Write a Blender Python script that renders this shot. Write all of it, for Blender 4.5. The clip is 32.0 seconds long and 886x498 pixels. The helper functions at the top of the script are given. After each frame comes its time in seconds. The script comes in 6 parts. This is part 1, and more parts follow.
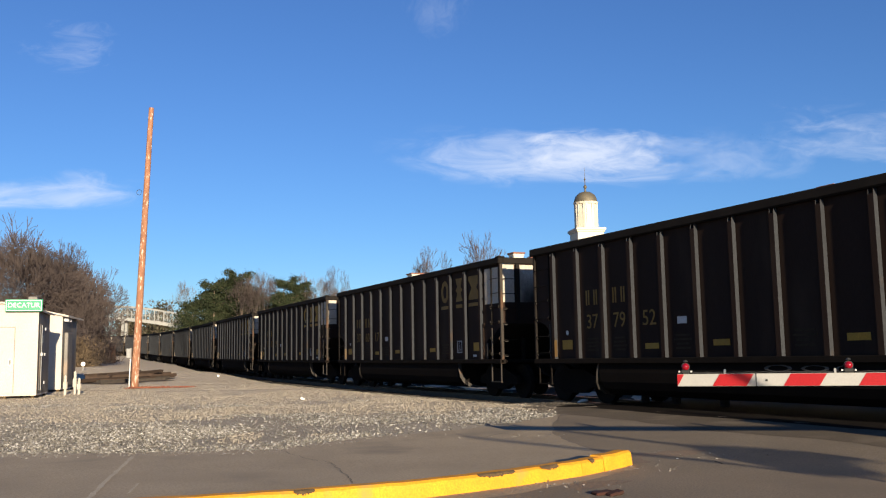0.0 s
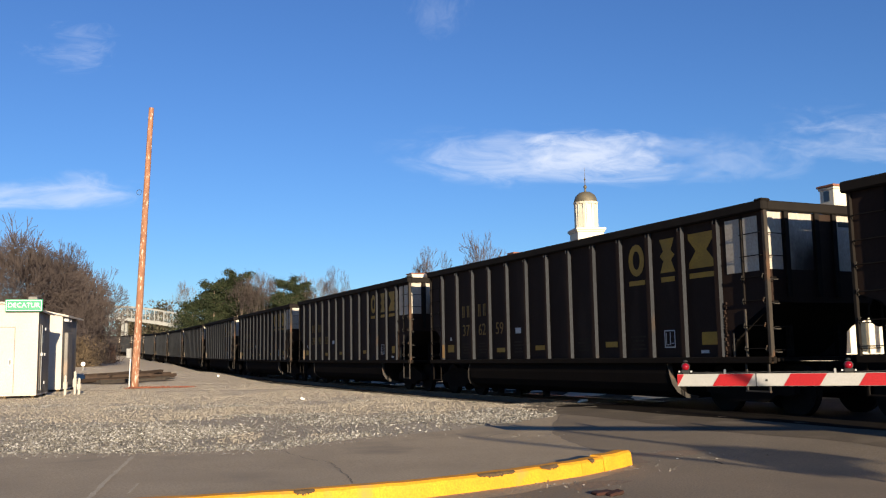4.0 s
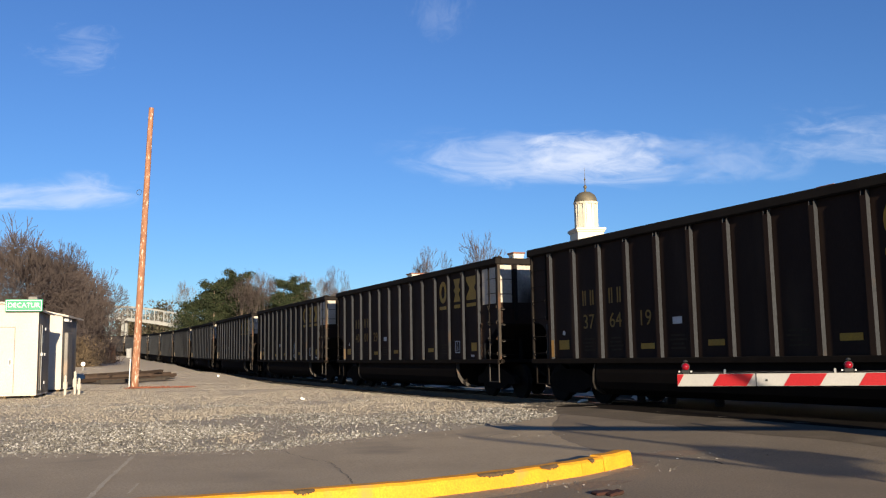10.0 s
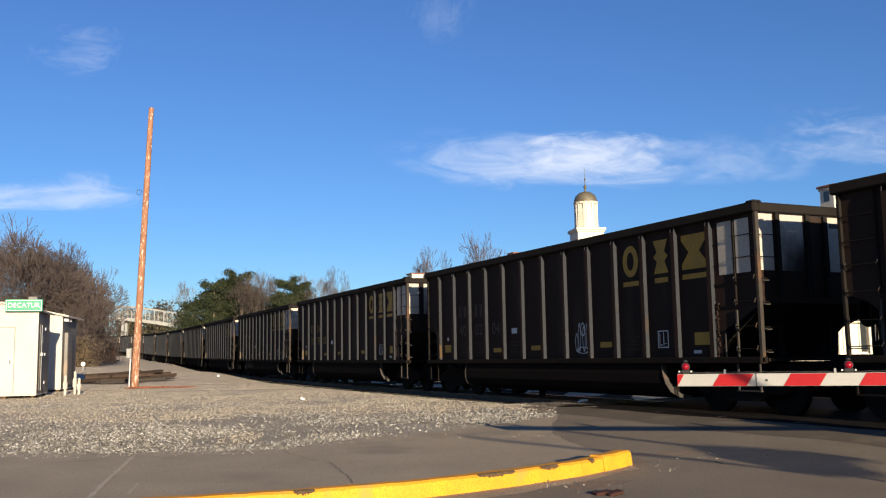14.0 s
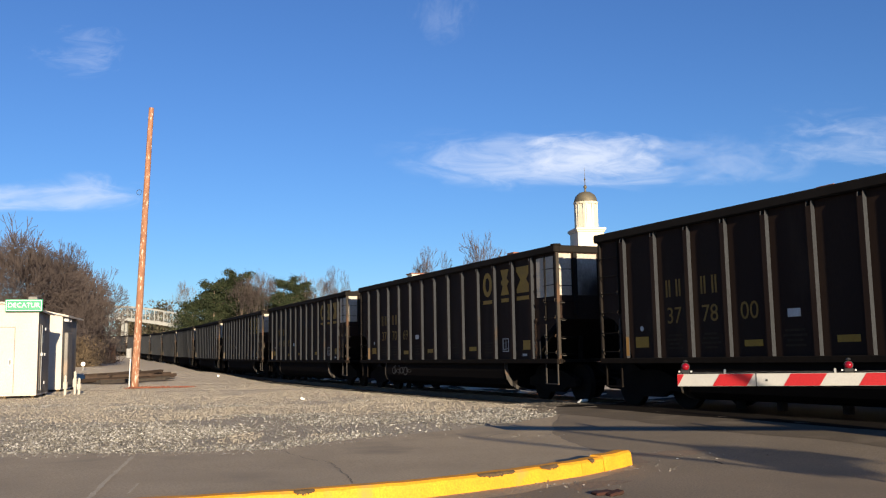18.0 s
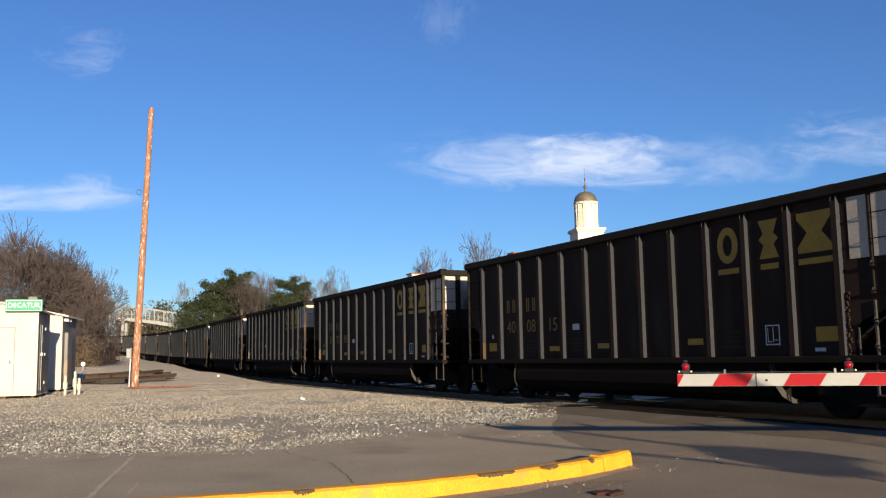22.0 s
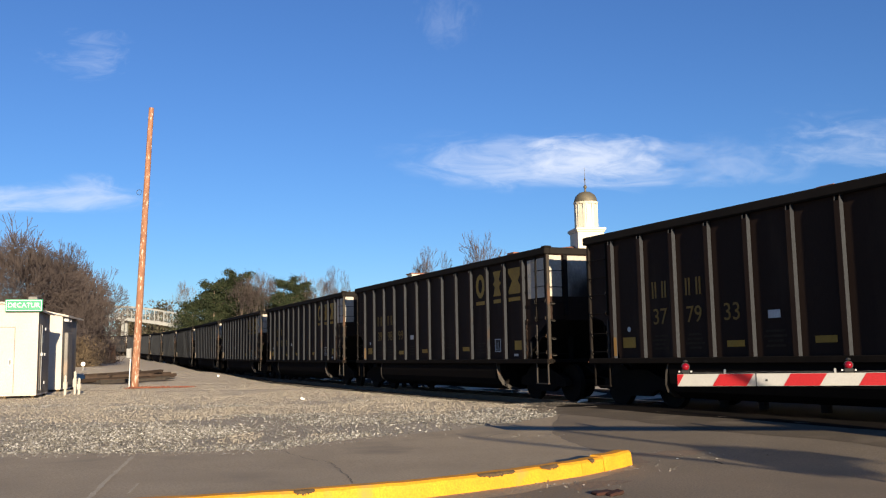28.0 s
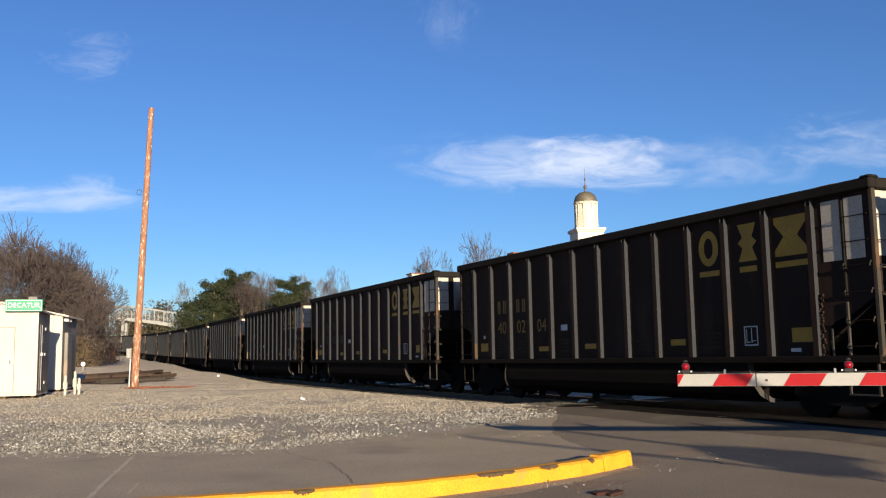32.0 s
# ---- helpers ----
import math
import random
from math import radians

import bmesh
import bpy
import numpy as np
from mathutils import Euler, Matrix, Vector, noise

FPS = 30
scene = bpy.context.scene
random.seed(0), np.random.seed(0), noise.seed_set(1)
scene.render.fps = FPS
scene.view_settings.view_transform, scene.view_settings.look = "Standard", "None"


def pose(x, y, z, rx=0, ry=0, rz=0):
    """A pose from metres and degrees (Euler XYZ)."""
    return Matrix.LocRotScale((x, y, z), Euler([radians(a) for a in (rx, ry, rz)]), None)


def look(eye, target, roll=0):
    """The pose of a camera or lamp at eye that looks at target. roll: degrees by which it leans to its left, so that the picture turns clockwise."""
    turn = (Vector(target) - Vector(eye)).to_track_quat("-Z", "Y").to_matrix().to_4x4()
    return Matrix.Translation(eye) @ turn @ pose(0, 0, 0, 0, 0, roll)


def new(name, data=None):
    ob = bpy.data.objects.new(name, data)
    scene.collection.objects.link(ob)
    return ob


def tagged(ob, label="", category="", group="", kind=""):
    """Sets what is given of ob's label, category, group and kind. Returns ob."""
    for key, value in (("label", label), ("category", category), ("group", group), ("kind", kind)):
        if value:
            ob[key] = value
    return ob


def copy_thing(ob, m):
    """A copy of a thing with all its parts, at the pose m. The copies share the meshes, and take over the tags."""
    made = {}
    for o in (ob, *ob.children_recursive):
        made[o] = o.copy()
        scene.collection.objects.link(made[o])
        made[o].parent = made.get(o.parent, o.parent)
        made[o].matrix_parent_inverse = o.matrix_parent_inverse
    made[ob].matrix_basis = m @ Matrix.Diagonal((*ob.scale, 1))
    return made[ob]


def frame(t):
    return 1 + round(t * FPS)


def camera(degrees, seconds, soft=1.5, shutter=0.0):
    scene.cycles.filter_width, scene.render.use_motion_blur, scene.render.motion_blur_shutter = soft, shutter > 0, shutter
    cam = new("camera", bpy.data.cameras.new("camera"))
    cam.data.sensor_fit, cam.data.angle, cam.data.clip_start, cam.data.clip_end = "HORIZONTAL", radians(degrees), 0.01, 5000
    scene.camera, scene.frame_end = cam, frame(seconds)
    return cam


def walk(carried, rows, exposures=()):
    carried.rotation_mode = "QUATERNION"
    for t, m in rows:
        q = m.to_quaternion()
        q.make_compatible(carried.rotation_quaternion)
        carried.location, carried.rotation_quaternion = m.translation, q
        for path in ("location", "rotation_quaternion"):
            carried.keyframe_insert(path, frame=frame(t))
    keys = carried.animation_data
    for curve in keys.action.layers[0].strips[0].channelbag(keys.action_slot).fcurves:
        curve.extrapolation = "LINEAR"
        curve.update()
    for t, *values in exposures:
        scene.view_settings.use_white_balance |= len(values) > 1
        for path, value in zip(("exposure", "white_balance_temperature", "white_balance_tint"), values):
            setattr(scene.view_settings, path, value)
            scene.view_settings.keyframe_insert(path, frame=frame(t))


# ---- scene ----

# ======================= camera =======================
EYE = (0.0, 0.0, 1.137)
PITCH, ROLL = 6.688, -0.997
cam = camera(51.757, 32.0, soft=1.2)
c_, s_ = math.cos(radians(PITCH)), math.sin(radians(PITCH))
cam_pose = look(EYE, (0.0, 100.0 * c_, EYE[2] + 100.0 * s_), ROLL)
walk(cam, [(0.0, cam_pose), (32.0, cam_pose)])

# ======================= light =======================
SUN_AZ, SUN_EL = 19.4, 9.5          # degrees: sun behind the camera, to its right
sun_dir = Vector((math.sin(radians(SUN_AZ)) * math.cos(radians(SUN_EL)), -math.cos(radians(SUN_AZ)) * math.cos(radians(SUN_EL)), math.sin(radians(SUN_EL))))
scene.view_settings.exposure = 1.50
world = bpy.data.worlds.new("sky")
scene.world = world
world.use_nodes = True
wn, wl = world.node_tree.nodes, world.node_tree.links
wn.clear()
w_out, w_bg, w_sky = wn.new("ShaderNodeOutputWorld"), wn.new("ShaderNodeBackground"), wn.new("ShaderNodeTexSky")
w_sky.sky_type, w_sky.sun_disc = "NISHITA", False
w_sky.sun_elevation = radians(SUN_EL)
w_sky.sun_rotation = math.atan2(sun_dir.x, sun_dir.y)
w_sky.air_density, w_sky.dust_density, w_sky.ozone_density, w_sky.altitude = 1.0, 0.1, 5.0, 600.0
w_bg.inputs["Strength"].default_value = 0.0565
w_sat = wn.new("ShaderNodeHueSaturation")
w_sat.inputs["Saturation"].default_value = 1.01
w_sat.inputs["Hue"].default_value = 0.509
wl.new(w_sky.outputs[0], w_sat.inputs["Color"])
wl.new(w_sat.outputs[0], w_bg.inputs["Color"])
wl.new(w_bg.outputs[0], w_out.inputs["Surface"])
sun = new("sun", bpy.data.lights.new("sun", "SUN"))
sun.data.energy, sun.data.angle, sun.data.color = 3.9, radians(0.53), (1.0, 0.84, 0.61)
sun.matrix_world = look(tuple(sun_dir * 60), (0, 0, 0))


# ======================= materials =======================
def material(name, base, other=None, rough=0.8, metal=0.0, scale=3.0, fine=40.0, bump=0.3, mix=0.5, stain=None, stain_scale=0.7, stain_at=0.55, stretch=(1, 1, 1), spec=0.3, dist=0.01, vary=0.0, grit=0.72):
    """A surface of two colours mixed by coarse and fine noise, with stains and fine relief."""
    m = bpy.data.materials.new(name)
    m.use_nodes = True
    n, l = m.node_tree.nodes, m.node_tree.links
    b = n["Principled BSDF"]
    b.inputs["Roughness"].default_value, b.inputs["Metallic"].default_value = rough, metal
    b.inputs["Specular IOR Level"].default_value = spec
    tc, mp = n.new("ShaderNodeTexCoord"), n.new("ShaderNodeMapping")
    mp.inputs["Scale"].default_value = stretch
    l.new(tc.outputs["Object"], mp.inputs["Vector"])

    def tex(sc, detail=5.0):
        t = n.new("ShaderNodeTexNoise")
        t.inputs["Scale"].default_value, t.inputs["Detail"].default_value = sc, detail
        l.new(mp.outputs[0], t.inputs["Vector"])
        return t

    def blend(fac, a, c):
        x = n.new("ShaderNodeMix")
        x.data_type = "RGBA"
        l.new(fac, x.inputs["Factor"])
        for v, k in ((a, 6), (c, 7)):
            if isinstance(v, tuple):
                x.inputs[k].default_value = (*v, 1)
            else:
                l.new(v, x.inputs[k])
        return x.outputs[2]

    def ramp(src, lo, hi):
        r = n.new("ShaderNodeMapRange")
        r.inputs["From Min"].default_value, r.inputs["From Max"].default_value = lo, hi
        l.new(src, r.inputs["Value"])
        return r.outputs[0]

    other = other or tuple(c * 0.7 for c in base)
    coarse, grain = tex(scale), tex(fine)
    col = blend(ramp(coarse.outputs["Fac"], 0.5 - 0.25 * mix - 0.05, 0.5 + 0.25 * mix + 0.05), base, other)
    col = blend(ramp(grain.outputs["Fac"], *((0.42, 0.64) if grit < 0.6 else (0.35, 0.85))), col, tuple(c * grit for c in other))
    if stain:
        st = tex(stain_scale, 6.0)
        col = blend(ramp(st.outputs["Fac"], stain_at, stain_at + 0.12), col, stain)
    if vary:
        oi = n.new("ShaderNodeObjectInfo")
        hs = n.new("ShaderNodeHueSaturation")
        l.new(ramp(oi.outputs["Random"], 0.0, 1.0), hs.inputs["Value"])
        hs.inputs["Value"].default_value = 1.0
        r = n.new("ShaderNodeMapRange")
        r.inputs["To Min"].default_value, r.inputs["To Max"].default_value = 1 - vary, 1 + vary
        l.new(oi.outputs["Random"], r.inputs["Value"])
        l.new(r.outputs[0], hs.inputs["Value"])
        l.new(col, hs.inputs["Color"])
        col = hs.outputs[0]
    l.new(col, b.inputs["Base Color"])
    if bump:
        bp = n.new("ShaderNodeBump")
        bp.inputs["Strength"].default_value, bp.inputs["Distance"].default_value = bump, dist
        l.new(grain.outputs["Fac"], bp.inputs["Height"])
        l.new(bp.outputs[0], b.inputs["Normal"])
    return m


def island_material(name, colours, rough=0.9):
    """Pieces of one mesh, each with a colour of its own."""
    m = bpy.data.materials.new(name)
    m.use_nodes = True
    n, l = m.node_tree.nodes, m.node_tree.links
    b = n["Principled BSDF"]
    b.inputs["Roughness"].default_value = rough
    b.inputs["Specular IOR Level"].default_value = 0.2
    g, r = n.new("ShaderNodeNewGeometry"), n.new("ShaderNodeValToRGB")
    l.new(g.outputs["Random Per Island"], r.inputs["Fac"])
    while len(r.color_ramp.elements) < len(colours):
        r.color_ramp.elements.new(0.5)
    for i, c in enumerate(colours):
        r.color_ramp.elements[i].position = i / (len(colours) - 1)
        r.color_ramp.elements[i].color = (*c, 1)
    t = n.new("ShaderNodeTexNoise")
    t.inputs["Scale"].default_value = 60.0
    x = n.new("ShaderNodeMix")
    x.data_type, x.blend_type = "RGBA", "MULTIPLY"
    x.inputs["Factor"].default_value = 0.5
    l.new(r.outputs[0], x.inputs[6])
    l.new(t.outputs["Fac"], x.inputs[7])
    l.new(x.outputs[2], b.inputs["Base Color"])
    return m


def glow(name, colour, strength):
    m = bpy.data.materials.new(name)
    m.use_nodes = True
    b = m.node_tree.nodes["Principled BSDF"]
    b.inputs["Base Color"].default_value = (*colour, 1)
    b.inputs["Emission Color"].default_value = (*colour, 1)
    b.inputs["Emission Strength"].default_value = strength
    b.inputs["Roughness"].default_value = 0.25
    return m


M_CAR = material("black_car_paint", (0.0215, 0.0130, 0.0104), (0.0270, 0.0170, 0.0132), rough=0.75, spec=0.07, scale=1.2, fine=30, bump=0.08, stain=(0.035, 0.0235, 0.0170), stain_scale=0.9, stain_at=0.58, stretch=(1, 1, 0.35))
M_RIB = material("sunlit_rib_paint", (0.0375, 0.0405, 0.0470), (0.0295, 0.0315, 0.0365), rough=0.8, spec=0.1, scale=2.0, fine=30, bump=0.1, stain=(0.052, 0.037, 0.028), stain_scale=2.5, stain_at=0.64, stretch=(1, 1, 0.4))
M_CHORD = material("grimy_top_chord", (0.012, 0.0105, 0.010), (0.019, 0.016, 0.014), spec=0.05, rough=0.85, scale=2.0, fine=25, bump=0.2)
M_SHADEIRON = material("shaded_iron", (0.0120, 0.0105, 0.0095), (0.016, 0.0135, 0.012), spec=0.04, rough=0.9, scale=4.0, fine=30, bump=0.1)
M_RUSTY = material("rusty_corner_post", (0.044, 0.035, 0.027), (0.028, 0.023, 0.019), rough=0.8, scale=4.0, fine=40, bump=0.2, stain=(0.085, 0.042, 0.022), stain_scale=3.0, stain_at=0.56, stretch=(1, 1, 0.5))
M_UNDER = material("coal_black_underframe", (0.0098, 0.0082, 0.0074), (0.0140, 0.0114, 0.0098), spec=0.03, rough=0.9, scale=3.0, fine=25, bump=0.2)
M_TUB = material("black_tub_steel", (0.0092, 0.0079, 0.0072), (0.0120, 0.0098, 0.0086), spec=0.025, rough=0.9, scale=1.5, fine=30, bump=0.1, stain=(0.017, 0.0128, 0.0100), stain_scale=1.1, stain_at=0.60, stretch=(1, 1, 0.4))
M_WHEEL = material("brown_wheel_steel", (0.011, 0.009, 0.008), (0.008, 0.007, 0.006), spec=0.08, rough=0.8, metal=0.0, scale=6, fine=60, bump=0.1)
M_STILE = material("light_catching_steel", (0.055, 0.049, 0.043), (0.038, 0.033, 0.029), rough=0.7, spec=0.2, scale=6.0, fine=40, bump=0.1, stain=(0.09, 0.05, 0.028), stain_scale=5.0, stain_at=0.6)
M_WHITE = material("dirty_white_panel", (0.463, 0.419, 0.362), (0.362, 0.319, 0.263), rough=0.7, scale=1.5, fine=30, bump=0.05, stain=(0.112, 0.088, 0.069), stain_scale=1.2, stain_at=0.56, stretch=(1, 1, 0.6))


def browned_white(name):
    """White reflective sheet with a brown cloud low on its inner half."""
    m = M_WHITE.copy()
    m.name = name
    n, l = m.node_tree.nodes, m.node_tree.links
    b = n["Principled BSDF"]
    src = b.inputs["Base Color"].links[0].from_socket
    tc, ds, no, ad, r, x = n.new("ShaderNodeTexCoord"), n.new("ShaderNodeVectorMath"), n.new("ShaderNodeTexNoise"), n.new("ShaderNodeMath"), n.new("ShaderNodeMapRange"), n.new("ShaderNodeMix")
    ds.operation = "DISTANCE"
    ds.inputs[1].default_value = (6.91, -0.36, 2.62)
    l.new(tc.outputs["Object"], ds.inputs[0])
    no.inputs["Scale"].default_value = 3.0
    l.new(tc.outputs["Object"], no.inputs["Vector"])
    ad.operation = "MULTIPLY_ADD"
    l.new(no.outputs["Fac"], ad.inputs[0])
    ad.inputs[1].default_value = 0.3
    l.new(ds.outputs["Value"], ad.inputs[2])
    r.interpolation_type = "SMOOTHSTEP"
    r.inputs["From Min"].default_value, r.inputs["From Max"].default_value = 0.95, 0.28
    l.new(ad.outputs[0], r.inputs["Value"])
    x.data_type = "RGBA"
    l.new(r.outputs[0], x.inputs["Factor"])
    l.new(src, x.inputs[6])
    x.inputs[7].default_value = (0.022, 0.015, 0.011, 1)
    l.new(x.outputs[2], b.inputs["Base Color"])
    return m


M_BROWNED = browned_white("sooty_white_panel")
M_YELLOW = material("yellow_lettering", (0.42, 0.235, 0.02), (0.30, 0.17, 0.02), rough=0.6, scale=3, fine=40, bump=0.05)
M_FADED = material("faded_yellow_lettering", (0.26, 0.15, 0.028), (0.18, 0.105, 0.024), rough=0.7, scale=3, fine=40, bump=0.05)
M_DIM = material("worn_stencil", (0.065, 0.046, 0.024), (0.04, 0.03, 0.02), rough=0.7, scale=6, fine=40, bump=0.0)
M_STENCIL = material("faint_stencil", (0.045, 0.033, 0.02), (0.028, 0.021, 0.014), rough=0.8, spec=0.1, scale=9, fine=40, bump=0.0)
M_LABEL = material("pale_label", (0.55, 0.55, 0.55), (0.4, 0.4, 0.4), rough=0.6, scale=3, fine=40, bump=0.0)
M_REFLECT = material("orange_reflector", (0.075, 0.042, 0.012), (0.05, 0.03, 0.011), rough=0.4, scale=3, fine=40, bump=0.0)
M_RAIL = material("rail_side_rust", (0.15, 0.112, 0.082), (0.10, 0.075, 0.056), rough=0.8, scale=3, fine=40, bump=0.2)
M_RAILTOP = material("polished_rail_head", (0.55, 0.54, 0.53), (0.45, 0.44, 0.43), rough=0.25, metal=1.0, scale=3, fine=40, bump=0.02)
M_OLDRAIL = material("old_rusty_rail", (0.066, 0.042, 0.030), (0.042, 0.028, 0.021), rough=0.9, scale=3, fine=40, bump=0.3)
M_OLDSOIL = material("dark_rusty_soil", (0.106, 0.075, 0.053), (0.069, 0.0500, 0.0375), rough=0.95, scale=1.5, fine=25, bump=0.8, dist=0.03)
M_TIE = material("creosoted_tie", (0.05, 0.04, 0.032), (0.03, 0.025, 0.021), rough=0.9, scale=2, fine=30, bump=0.5, stretch=(4, 1, 4), vary=0.3)
M_GRAVEL = material("grey_gravel_lot", (0.419, 0.355, 0.265), (0.319, 0.270, 0.200), grit=0.62, rough=0.95, scale=0.5, fine=26, bump=0.7, dist=0.02, stain=(0.294, 0.245, 0.188), stain_scale=0.33, stain_at=0.57)


def dusty(m, colour, near, far):
    """Turns a gravel tan and dusty beyond a wavering line across the lot."""
    n, l = m.node_tree.nodes, m.node_tree.links
    b = n["Principled BSDF"]
    src = b.inputs["Base Color"].links[0].from_socket
    tc, se, no, ad, r, x, fine = n.new("ShaderNodeTexCoord"), n.new("ShaderNodeSeparateXYZ"), n.new("ShaderNodeTexNoise"), n.new("ShaderNodeMath"), n.new("ShaderNodeMapRange"), n.new("ShaderNodeMix"), n.new("ShaderNodeTexNoise")
    l.new(tc.outputs["Object"], se.inputs[0])
    no.inputs["Scale"].default_value, no.inputs["Detail"].default_value = 0.35, 6.0
    l.new(tc.outputs["Object"], no.inputs["Vector"])
    ad.operation = "MULTIPLY_ADD"
    l.new(no.outputs["Fac"], ad.inputs[0])
    ad.inputs[1].default_value = 16.0
    l.new(se.outputs[1], ad.inputs[2])
    r.interpolation_type = "SMOOTHSTEP"
    r.inputs["From Min"].default_value, r.inputs["From Max"].default_value, r.inputs["To Max"].default_value = near, far, 0.95
    l.new(ad.outputs[0], r.inputs["Value"])
    fine.inputs["Scale"].default_value, fine.inputs["Detail"].default_value = 9.0, 8.0
    l.new(tc.outputs["Object"], fine.inputs["Vector"])
    x.data_type = "RGBA"
    v = n.new("ShaderNodeMix")
    v.data_type = "RGBA"
    l.new(fine.outputs["Fac"], v.inputs["Factor"])
    v.inputs[6].default_value, v.inputs[7].default_value = (*colour, 1), (*[c * 0.72 for c in colour], 1)
    l.new(r.outputs[0], x.inputs["Factor"])
    l.new(src, x.inputs[6])
    l.new(v.outputs[2], x.inputs[7])
    l.new(x.outputs[2], b.inputs["Base Color"])


dusty(M_GRAVEL, (0.560, 0.462, 0.338), 26.0, 34.0)
M_BALLAST = material("shaded_ballast", (0.024, 0.020, 0.017), (0.015, 0.013, 0.011), spec=0.03, rough=0.95, scale=1.2, fine=24, bump=1.0, dist=0.04)
M_ASPHALT = material("worn_asphalt", (0.275, 0.222, 0.160), (0.222, 0.180, 0.130), grit=0.64, spec=0.15, rough=0.9, scale=0.6, fine=42, bump=0.7, dist=0.01, stain=(0.188, 0.153, 0.113), stain_scale=0.33, stain_at=0.56)
M_OLDASPHALT = material("old_asphalt", (0.415, 0.334, 0.232), (0.335, 0.270, 0.188), grit=0.68, spec=0.15, rough=0.92, scale=0.8, fine=38, bump=0.7, dist=0.01, stain=(0.245, 0.202, 0.148), stain_scale=0.5, stain_at=0.57)
M_TRAINSHADE = material("train_shaded_asphalt", (0.015, 0.0125, 0.0105), (0.022, 0.018, 0.015), spec=0.02, rough=0.9, scale=1.5, fine=50, bump=0.4)
M_APPROACH = material("darkened_asphalt", (0.176, 0.142, 0.103), (0.138, 0.112, 0.082), grit=0.62, spec=0.1, rough=0.92, scale=0.7, fine=42, bump=0.6, dist=0.01, stain=(0.215, 0.174, 0.126), stain_scale=0.6, stain_at=0.56)
M_KERB = material("yellow_kerb_paint", (0.725, 0.328, 0.0175), (0.575, 0.247, 0.0175), rough=0.75, scale=3.0, fine=50, bump=0.3, stain=(0.425, 0.225, 0.0438), stain_scale=3.2, stain_at=0.57)
M_KERBRAW = material("bare_kerb_concrete", (0.13, 0.080, 0.035), (0.06, 0.042, 0.024), rough=0.95, scale=14, fine=60, bump=0.6)
M_DIRT = material("brown_dirt", (0.263, 0.188, 0.125), (0.188, 0.138, 0.100), rough=0.95, scale=2, fine=40, bump=0.8, dist=0.02)
M_POLE = material("flaking_pole_wood", (0.365, 0.175, 0.100), (0.215, 0.102, 0.062), rough=0.9, scale=2.5, fine=25, bump=0.6, stain=(0.58, 0.455, 0.36), stain_scale=6.0, stain_at=0.565, stretch=(2.4, 2.4, 0.6))
M_SHED = material("white_shed_paint", (0.500, 0.456, 0.398), (0.430, 0.388, 0.335), rough=0.6, scale=1.5, fine=40, bump=0.08, stain=(0.36, 0.295, 0.22), stain_scale=1.2, stain_at=0.60, stretch=(1, 1, 0.4))
M_SHEDSIDE = material("shade_grey_metal", (0.194, 0.181, 0.169), (0.125, 0.117, 0.110), rough=0.55, metal=0.2, scale=2.0, fine=30, bump=0.1, stain=(0.250, 0.181, 0.131), stain_scale=1.6, stain_at=0.60, stretch=(1, 1, 0.3))
M_STEEL = material("dull_galvanised_steel", (0.45, 0.45, 0.44), (0.33, 0.33, 0.32), rough=0.5, metal=0.6, scale=4, fine=50, bump=0.1)
M_SIGNGREEN = material("green_sign_sheet", (0.0125, 0.269, 0.131), (0.0125, 0.225, 0.112), rough=0.45, scale=2, fine=60, bump=0.0)
M_SIGNWHITE = material("white_sign_letters", (0.72, 0.78, 0.72), (0.65, 0.7, 0.65), rough=0.5, scale=2, fine=60, bump=0.0)
M_GATEWHITE = material("white_gate_sheeting", (0.345, 0.34, 0.33), (0.30, 0.295, 0.285), grit=0.9, rough=0.45, scale=3, fine=60, bump=0.0)
M_GATERED = material("red_gate_sheeting", (0.34, 0.012, 0.016), (0.29, 0.010, 0.014), rough=0.4, scale=3, fine=60, bump=0.03)
M_DARK = material("dark_plastic", (0.02, 0.02, 0.02), (0.03, 0.03, 0.03), rough=0.5, scale=6, fine=60, bump=0.05)
M_LAMP = glow("lit_red_lens", (0.17, 0.002, 0.008), 0.14)
M_CREAM = material("cream_painted_wood", (0.625, 0.575, 0.469), (0.562, 0.512, 0.413), rough=0.6, scale=0.6, fine=8, bump=0.05)
M_DOME = material("weathered_copper_dome", (0.163, 0.138, 0.094), (0.112, 0.100, 0.075), rough=0.6, metal=0.3, scale=1.0, fine=10, bump=0.1)
M_ROOF = material("brown_roof_tiles", (0.250, 0.106, 0.069), (0.188, 0.081, 0.056), rough=0.85, scale=0.5, fine=6, bump=0.4, dist=0.03)
M_PALEROOF = material("pale_metal_roof", (0.30, 0.275, 0.24), (0.24, 0.22, 0.19), rough=0.7, scale=0.4, fine=5, bump=0.1, stain=(0.20, 0.175, 0.145), stain_scale=0.5, stain_at=0.58)
M_BRICK = material("red_brick_far", (0.325, 0.163, 0.106), (0.263, 0.125, 0.088), rough=0.9, scale=0.5, fine=10, bump=0.2)
M_GLASS = material("dark_window_glass", (0.03, 0.035, 0.04), (0.02, 0.025, 0.03), rough=0.1, scale=0.5, fine=5, bump=0.0, spec=0.6)
M_BARK = material("grey_brown_bark", (0.275, 0.213, 0.156), (0.175, 0.135, 0.103), rough=0.95, scale=2, fine=20, bump=0.4, stretch=(1, 1, 0.3))
